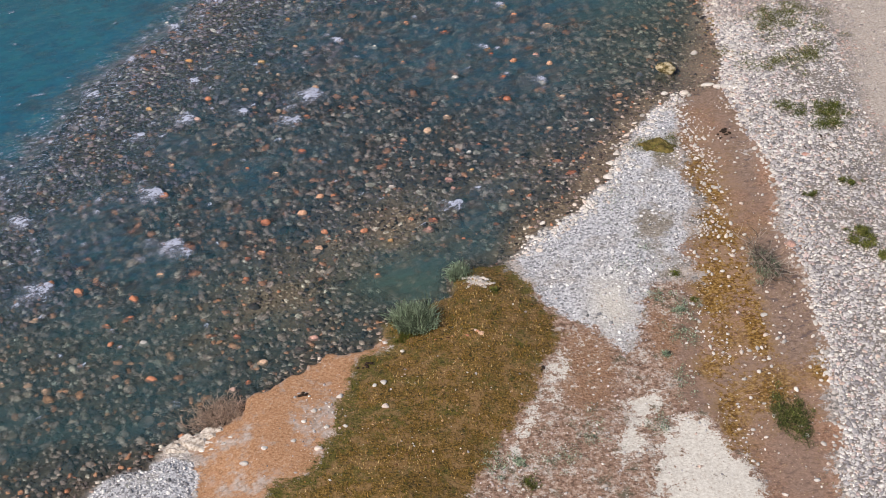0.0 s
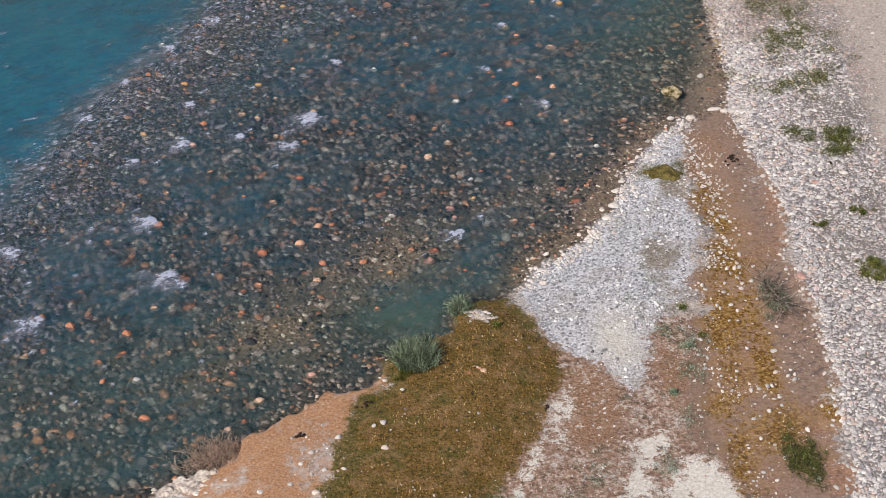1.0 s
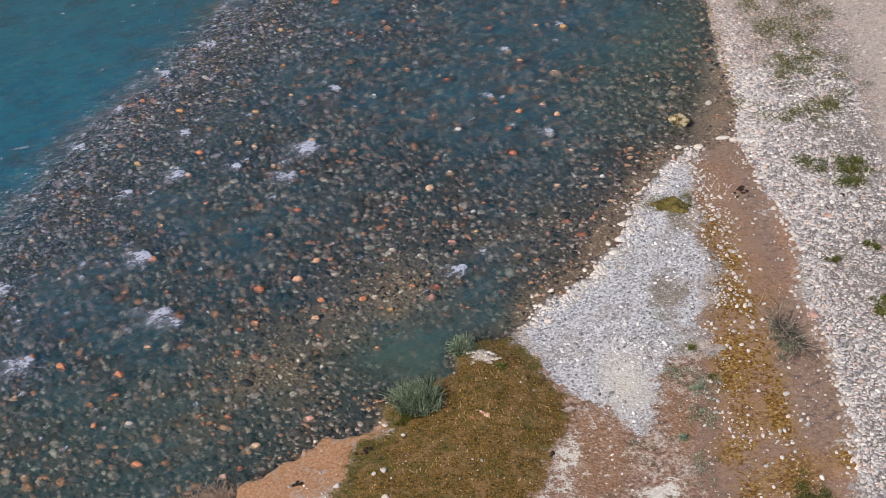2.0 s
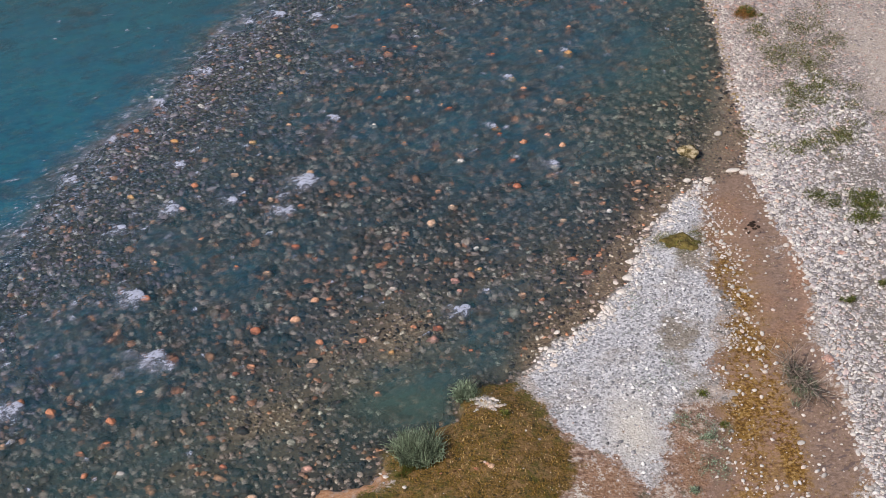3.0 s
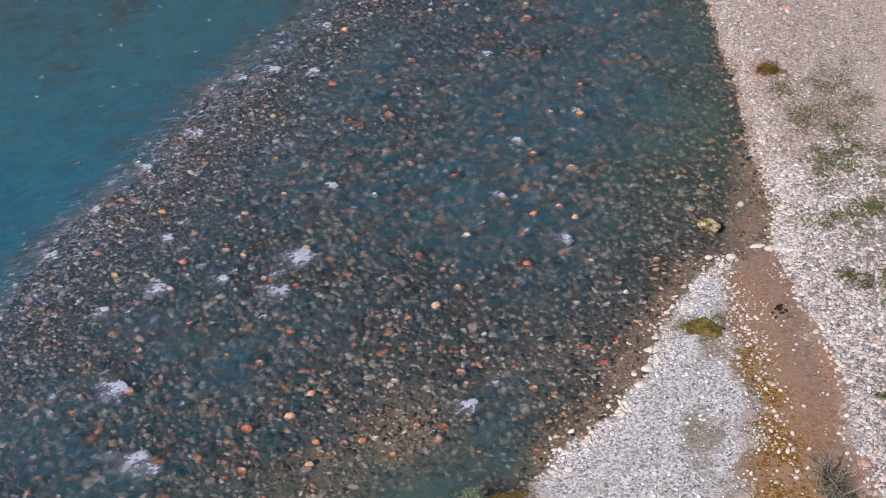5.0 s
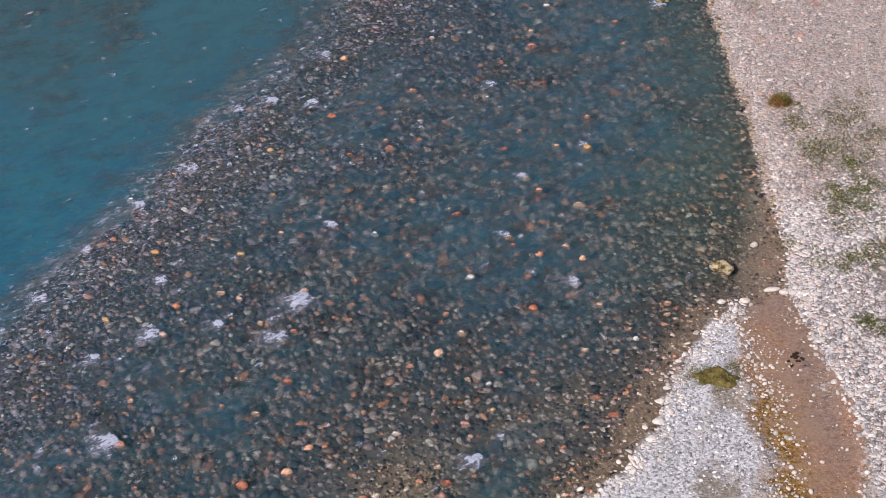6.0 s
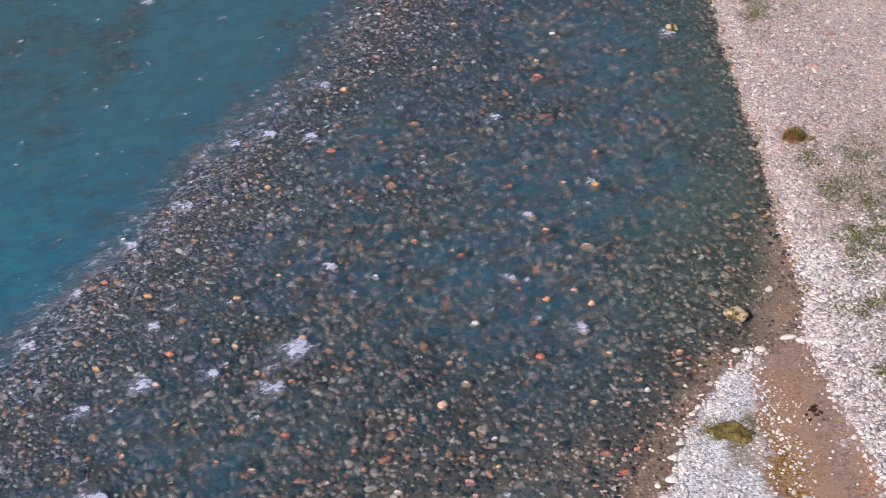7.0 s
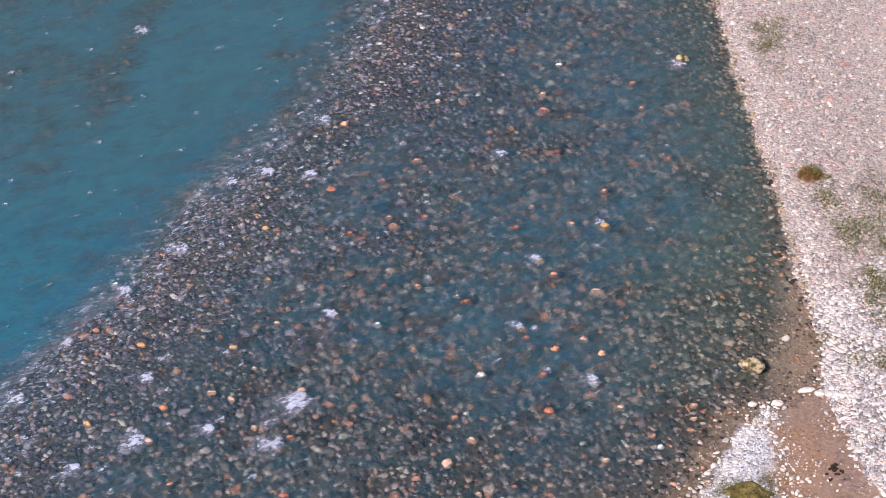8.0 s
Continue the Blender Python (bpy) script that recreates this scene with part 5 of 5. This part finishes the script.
fx, fy = scatter(-15, 7, 26, 64, 0.42, lambda a, b: (0.6 * np.exp(-((signed(CHANNEL, a, b) / 0.7) ** 2)) + 0.22 * np.exp(-(((signed(CHANNEL, a, b) + 2.0) / 1.8) ** 2)) + 0.035) * (land_distance(a, b) < -1.0), 441)
r = np.random.default_rng(442)
foam_flecks("riffle_foam", "small flecks of foam on the riffle", fx, fy, r.uniform(0.2, 0.6, len(fx)), r.uniform(0.08, 0.24, len(fx)), 443, FLOW)
fx, fy = scatter(-15.4, 0, 34, 64, 0.7, lambda a, b: (0.08 + 0.3 * np.exp(-((signed(CHANNEL, a, b) - 0.9) / 0.8) ** 2)) * (signed(CHANNEL, a, b) > 0.3), 445)
foam_flecks("channel_foam", "thin streaks of foam on the deep channel", fx, fy, 0.12 + 0.9 * r.random(len(fx)) ** 2.5, r.uniform(0.025, 0.12, len(fx)), 446, np.array((-0.97, -0.24)))


for i, (a, b, long, wide) in enumerate([
        (-3.42, 42.25, 0.9, 0.42), (-3.95, 40.95, 0.7, 0.3), (-6.6, 35.1, 0.9, 0.42), (-7.35, 37.4, 0.6, 0.3), (-10.6, 36.3, 0.6, 0.25), (0.45, 36.5, 0.5, 0.2),
        (3.0, 42.6, 0.3, 0.2), (-9.6, 33.45, 0.8, 0.35), (-6.85, 41.1, 0.6, 0.3), (-6.9, 43.1, 0.4, 0.25), (2.05, 47.15, 0.4, 0.2), (1.45, 51.9, 0.5, 0.22),
        (-3.3, 53.95, 0.6, 0.32), (-3.6, 51.25, 0.5, 0.25), (-4.7, 51.4, 0.6, 0.25), (1.45, 44.6, 0.4, 0.18), (-2.85, 45.25, 0.4, 0.18), (6.7, 56.3, 0.45, 0.33),
        (-6.6, 48.05, 0.6, 0.3), (-8.95, 59.4, 0.6, 0.25), (-8.1, 40.25, 0.5, 0.25), (-5.4, 41.35, 0.5, 0.22), (3.75, 48.6, 0.3, 0.16), (-7.8, 46.4, 0.5, 0.25),
        (-8.9, 44.5, 0.5, 0.25), (-9.7, 42.6, 0.6, 0.28), (-5.6, 51.0, 0.5, 0.22), (-6.3, 34.75, 0.5, 0.25)]):
    white_water((a, b), long * (2.0 if i < 9 else 1.6), wide * (2.1 if i < 9 else 1.7), 400 + i)


# ---- plants ----
class Blades:
    """Gathers thin tapered blades, twigs and leaves for one mesh."""

    def __init__(self, seed):
        self.v, self.f, self.r = [], [], np.random.default_rng(seed)

    def strip(self, pts, w0, w1):
        """A blade along points, three-sided so that it has a body."""
        pts = np.array(pts, float)
        n, b = len(pts), len(self.v)
        d = np.gradient(pts, axis=0)
        d /= np.linalg.norm(d, axis=1)[:, None] + 1e-9
        side = np.cross(d, (0.13, 0.31, 0.94))
        side /= np.linalg.norm(side, axis=1)[:, None] + 1e-9
        up = np.cross(side, d)
        for i in range(n):
            w = w0 + (w1 - w0) * i / (n - 1)
            for k in range(3):
                a = 2.094 * k
                self.v.append(pts[i] + w * (math.cos(a) * side[i] + math.sin(a) * up[i]))
        for i in range(n - 1):
            for k in range(3):
                p, q = b + 3 * i + k, b + 3 * i + (k + 1) % 3
                self.f.append((p, q, q + 3, p + 3))

    def tuft(self, at, reach, high, count, width, droop=0.3, n=4):
        r = self.r
        for _ in range(count):
            a, q = r.uniform(0, 6.283), r.random() ** 0.6
            base = np.array(at) + (0.35 * reach * q * math.cos(a), 0.35 * reach * q * math.sin(a), 0)
            h = high * r.uniform(0.6, 1.1) * (1 - 0.35 * q)
            out = reach * q * r.uniform(0.4, 0.8)
            a += r.normal(0, 0.5)
            pts = [base + (out * t * t * math.cos(a) + 0.02 * r.normal() * t, out * t * t * math.sin(a), h * (t - droop * q * t * t * t)) for t in np.linspace(0, 1, n)]
            self.strip(pts, width, width * 0.25)

    def twig(self, at, way, long, w, bend=0.35, n=6, forks=2):
        r = self.r
        p, d, pts = np.array(at, float), np.array(way, float), [np.array(at, float)]
        for i in range(n):
            d = d + r.normal(0, bend, 3) * (1, 1, 0.6)
            d /= np.linalg.norm(d)
            p = p + d * long / n
            p[2] = max(p[2], at[2] - 0.02)
            pts.append(p.copy())
            if forks and r.random() < 0.5:
                self.twig(p, d + r.normal(0, 0.7, 3), long * 0.5, w * 0.6, bend, 4, forks - 1)
        self.strip(pts, w, w * 0.3)

    def leaf(self, at, long, wide):
        r = self.r
        a, t = r.uniform(0, 6.283), r.uniform(-0.2, 0.9)
        d = np.array((math.cos(a) * math.cos(t), math.sin(a) * math.cos(t), math.sin(t)))
        s = np.array((-math.sin(a), math.cos(a), r.normal(0, 0.3)))
        at = np.array(at)
        b = len(self.v)
        k = np.cross(d, s) * 0.18 * wide
        self.v += [at, at + 0.5 * long * d + wide * 0.5 * s + k, at + long * d, at + 0.5 * long * d - wide * 0.5 * s + k]
        self.f.append((b, b + 1, b + 2, b + 3))

    def mesh(self, name, material):
        return mesh_from(name, np.array(self.v), np.array(self.f), material)


def height_at(a, b):
    return float(ground_height(np.array([a]), np.array([b]))[0])


def thing(name, a, b, label, category, group=""):
    ob = new(name)
    ob.location = (a, b, height_at(a, b))
    ob.empty_display_size = 0.1
    return tagged(ob, label, category, group)


def blade_bush(a, b, reach, high, count, label, material, seed, dry=0, squash=(1, 1), leafy=1.0, straw=None):
    ob = thing("shrub", a, b, label, "shrub")
    bl = Blades(seed)
    for _ in range(max(3, count // 40)):
        q = bl.r.normal(0, 0.33, 2) * reach
        bl.tuft((q[0] * squash[0], q[1] * squash[1], -0.02), reach * (0.5 if leafy == 1.0 else 0.8), high * bl.r.uniform(0.55, 1.0), 40, 0.006 if leafy == 1.0 else 0.012, 0.3)
    for _ in range(int(count * leafy)):
        q = bl.r.normal(0, 0.4, 2) * reach
        h = high * 0.75 * max(0.15, 1 - (q @ q) / (reach * reach)) * bl.r.random() ** 0.5
        bl.leaf((q[0] * squash[0], q[1] * squash[1], h), 0.07, 0.016)
    part("foliage", bl.mesh("foliage", material), ob)
    if dry:
        bl = Blades(seed + 1)
        for _ in range(dry):
            q = bl.r.normal(0, 0.3, 2) * reach
            bl.twig((q[0] - 0.2 * reach, q[1] - 0.25 * reach, 0), (q[0], q[1], 0.6 * reach), high * bl.r.uniform(0.4, 0.8), 0.005, 0.2, 5, 1)
        part("dry_stems", bl.mesh("dry_stems", straw or STRAW), ob, "dry rusty stems")
    return ob


bush = blade_bush(-0.68, 31.0, 0.56, 0.9, 1700, "grey-green bushy plant on the edge of the turf bank", REED, 501, 0, (1.0, 0.8), 0.15)
shoots = Blades(502)
for _ in range(16):
    q = shoots.r.normal(0, 0.12, 2)
    shoots.tuft((q[0] - 0.25, q[1] - 0.35, 0), 0.14, 0.16, 20, 0.006, 0.3)
part("shoots", shoots.mesh("shoots", FRESH), bush, "fresh green shoots at the foot")
blade_bush(0.3, 33.1, 0.38, 0.5, 600, "small grey-green bush overhanging the water", REED, 503, leafy=0.3)
ob = thing("dry_bush", -4.85, 28.45, "brown leafless dry bush at the edge of the sandy bank", "shrub")
for i in range(190):
    bl = Blades(700 + i)
    q = bl.r.normal(0, 0.2, 2)
    bl.twig((q[0] * 1.4, q[1] * 0.8, 0), (q[0] * 2 - 0.2, q[1] * 2 + 0.2, 0.55), bl.r.uniform(0.22, 0.46), 0.012, 0.3, 5, 2)
    bl.twig((q[0], q[1] * 0.8, 0), (q[0] * 2 - 0.1, q[1] * 2 + 0.1, 0.6), bl.r.uniform(0.18, 0.4), 0.011, 0.3, 5, 2)
    part("twig", bl.mesh("twig", DRYBUSH), ob)

ob = thing("dead_shrub", 7.72, 33.5, "uprooted shrub of bare crooked grey branches on the silt", "shrub")
r = np.random.default_rng(507)
for i in range(26):
    bl = Blades(600 + i)
    a = r.normal(-1.6, 0.2)
    bl.twig((bl.r.normal(0, 0.12), 0.25 + bl.r.normal(0, 0.1), 0.08), (math.cos(a), math.sin(a), 0.12), bl.r.uniform(0.5, 1.4), 0.017, 0.24, 11, 1)
    part("branch", bl.mesh("branch", BARK), ob)
bl = Blades(508)
for i in range(26):
    q = bl.r.normal(0, 0.2, 2)
    bl.tuft((q[0], q[1] * 1.6 - 0.2, 0), 0.25, 0.26, 16, 0.006, 0.3)
part("foliage", bl.mesh("foliage", REED), ob, "sparse grey-green shoots")
bl = Blades(509)
for i in range(9):
    q = bl.r.normal(0, 0.25, 2)
    a = bl.r.uniform(0, 6.28)
    bl.twig((q[0] + 0.1, 0.45 + q[1] * 0.6, 0.02), (math.cos(a), 0.4 * math.sin(a), 0.1), 0.5, 0.007, 0.3, 5, 1)
part("roots", bl.mesh("roots", STRAW), ob, "pale tangled roots")


def weed_patch(a, b, rx, ry, count, label, material, seed, big=0.06, tufts=6, slant=0.0):
    """Low leafy growth between the stones."""
    count = int(count * 4.5)
    ob = thing("weed_patch", a, b, label, "weeds", "weeds between the stones")
    bl, z0 = Blades(seed), height_at(a, b)
    r = bl.r
    tufts = int(tufts * 2.5)
    cx, cy = r.normal(0, 0.55, (tufts, 2)).T
    share = r.random(tufts) ** 2 + 0.05
    pick = r.choice(tufts, count, p=share / share.sum())
    wide = (0.04 + 0.17 * np.sqrt(share))[pick]
    px, py = (cx[pick] + wide * r.normal(0, 1, count)) * rx, (cy[pick] + wide * r.normal(0, 1, count)) * ry
    px = px + slant * py
    pz = ground_height(a + px, b + py) - z0
    for i in range(count):
        bl.leaf((px[i], py[i], pz[i] + r.uniform(0.01, 0.10)), big * r.uniform(0.6, 1.25), big * 0.45 * r.uniform(0.6, 1.2))
    part("leaves", bl.mesh("leaves", material), ob)
    stems = Blades(seed + 1000)
    for i in stems.r.choice(count, max(6, count // 60)):
        turn = stems.r.uniform(0, 6.28)
        stems.twig((px[i], py[i], pz[i] + 0.02), (math.cos(turn), math.sin(turn), 0.25), stems.r.uniform(0.1, 0.28), 0.004, 0.3, 4, 1)
    tagged(part("stems", stems.mesh("stems", STRAW), ob, "thin dry brownish stems"), kind="stuff")
    return ob


weed_patch(10.55, 39.95, 0.85, 0.8, 620, "low green weeds growing among pale cobbles", FRESH, 521)
weed_patch(10.2, 43.0, 1.0, 0.9, 420, "sparse green weeds among cobbles", WEED, 522, tufts=9)
weed_patch(10.5, 45.2, 1.1, 1.0, 520, "sparse green weeds among cobbles", WEED, 523, tufts=10)
weed_patch(10.25, 34.1, 0.4, 0.5, 360, "dark green weeds among cobbles", WEED, 524)
weed_patch(10.45, 36.55, 0.2, 0.2, 110, "tiny green weed among cobbles", FRESH, 525, tufts=3)
weed_patch(10.75, 33.2, 0.3, 0.3, 200, "dark green weeds among cobbles", WEED, 526, tufts=4)
weed_patch(9.35, 36.0, 0.15, 0.15, 60, "tiny green weed among cobbles", FRESH, 531, tufts=3)
weed_patch(10.55, 48.2, 1.1, 1.6, 900, "wide patch of olive weeds between stones", WEED, 527, tufts=14)
weed_patch(9.6, 57.2, 0.9, 1.2, 480, "thin olive weeds between stones", WEED, 528, 0.05, 12)
weed_patch(7.4, 27.75, 0.36, 0.66, 760, "dense dark green mat of low plants on the silt", DARK_WEED, 529, 0.05, 34, -0.27)
blade_bush(9.25, 50.1, 0.36, 0.4, 420, "round tuft of green and rusty dry grass", WEED, 541, 170, straw=RUST_GRASS)
for i, (a, b, k) in enumerate([(1.62, 25.95, 0.3), (1.45, 26.6, 0.16), (5.55, 33.0, 0.16), (4.95, 30.0, 0.14), (1.18, 32.35, 0.15), (5.45, 31.6, 0.16), (5.85, 32.0, 0.12)]):
    blade_bush(a, b, k, k * 0.6, 120, "small tuft of green grass on bare dirt", REED if i % 2 else FRESH, 545 + 2 * i)

# short turf
tx, ty = scatter(-4.6, 2.6, 24, 34.2, 0.05, lambda a, b: 0.5 * step(-0.05, 0.25, signed(GRASS, a, b)) * step(0.05, 0.2, land_distance(a, b)) * np.clip(0.6 + 1.8 * fnoise(a, b, 0.6, 33), 0.05, 1), 561)
tz = ground_height(tx, ty)
r = np.random.default_rng(562)
n = len(tx)
ang, lean, high = r.uniform(0, 6.283, n), r.uniform(0.015, 0.06, n), r.uniform(0.02, 0.085, n)
c, sn, w = np.cos(ang), np.sin(ang), 0.012
base = np.stack([tx, ty, tz - 0.005], -1)
side = np.stack([-sn, c, 0 * c], -1) * w
tip = base + np.stack([c * lean, sn * lean, high], -1)
back = base + np.stack([c, sn, 0 * c], -1) * w
verts = np.stack([base + side, base - side, back, tip], 1).reshape(-1, 3)
four = np.array([(0, 1, 3), (1, 2, 3), (2, 0, 3)])
faces = (four[None] + (np.arange(n) * 4)[:, None, None]).reshape(-1, 3)
turf_mesh = mesh_from("turf", verts, faces, TURF)
attribute(turf_mesh, "lush", np.repeat(lush_at(tx, ty), 4))
tagged(new("turf", turf_mesh), "short grazed olive-brown grass", "grass", kind="stuff")


# ---- dung and driftwood ----
def dung_pile(a, b, count, reach, seed):
    ob = thing("dung_pile", a, b, "dark dried droppings lying on the ground", "dung")
    r = np.random.default_rng(seed)
    for i in range(count):
        px, py = r.normal(0, reach, 2)
        s = float(r.uniform(0.022, 0.045))
        d = part("dropping", mesh_from("dropping", lump(ICO2, r) * (s * 1.2, s, s * 0.7), ICO2[1], DUNG), ob)
        d.location = (float(px), float(py), s * 0.45 + height_at(a + float(px), b + float(py)) - height_at(a, b))


for i, (a, b, half) in enumerate([(-2.35, 28.6, 0.07), (-2.9, 28.15, 0.06), (-2.75, 26.9, 0.08), (-3.3, 27.2, 0.05), (-3.9, 27.0, 0.06), (-1.6, 28.9, 0.05), (-1.35, 28.2, 0.07), (-1.4, 29.0, 0.07),
                                  (-2.2, 27.6, 0.05), (-1.0, 30.1, 0.045), (-2.6, 27.6, 0.05), (-3.1, 27.8, 0.05), (-4.3, 26.6, 0.08)]):
    boulder("stone", (a, b), (half * 1.2, half, half * 0.6), "pale rounded stone lying on the bank", PALE_ONE, 660 + i, 0.3, group="pale stones on the bank")
dung_pile(7.66, 39.32, 16, 0.12, 571)
dung_pile(-1.82, 29.62, 9, 0.07, 572)
dung_pile(-3.15, 28.7, 7, 0.05, 573)
dung_pile(2.15, 29.6, 4, 0.04, 574)
dung_pile(9.66, 38.26, 4, 0.05, 575)
dung_pile(10.12, 38.79, 3, 0.04, 576)
for i, (a, b, turn, long) in enumerate([(2.75, 29.95, -0.6, 0.35), (-1.15, 26.6, 1.1, 0.3), (6.5, 28.6, 0.2, 0.4), (3.9, 26.2, 1.8, 0.3), (8.3, 34.4, 0.5, 0.6)]):
    ob = new("stick")
    ob.location = (a, b, height_at(a, b) + 0.01)
    tagged(ob, "bleached dry stick lying on the ground", "stick", "sticks on the bank")
    bl = Blades(580 + i)
    bl.twig((0, 0, 0), (math.cos(turn), math.sin(turn), 0.05), long, 0.009, 0.15, 5, 1)
    part("wood", bl.mesh("wood", STRAW), ob)
weed_patch(5.74, 38.78, 0.6, 0.34, 420, "olive moss and short grass on a low hummock", WEED, 590, 0.035, 22)
for i, (a, b, rx, ry, n) in enumerate([(5.6, 31.6, 0.35, 0.6, 90), (5.35, 30.6, 0.35, 0.5, 80), (5.0, 32.2, 0.4, 0.4, 60), (5.2, 29.2, 0.3, 0.5, 60), (4.9, 33.6, 0.5, 0.5, 40),
                                       (3.0, 27.4, 0.4, 0.5, 60), (2.3, 26.6, 0.5, 0.4, 60), (4.6, 27.7, 0.25, 0.3, 50), (4.5, 36.2, 0.4, 0.6, 30), (1.0, 26.6, 0.35, 0.5, 90)]):
    weed_patch(a, b, rx, ry, n, "thin grey-green growth on gravelly dirt", REED, 610 + i, 0.045, 9)
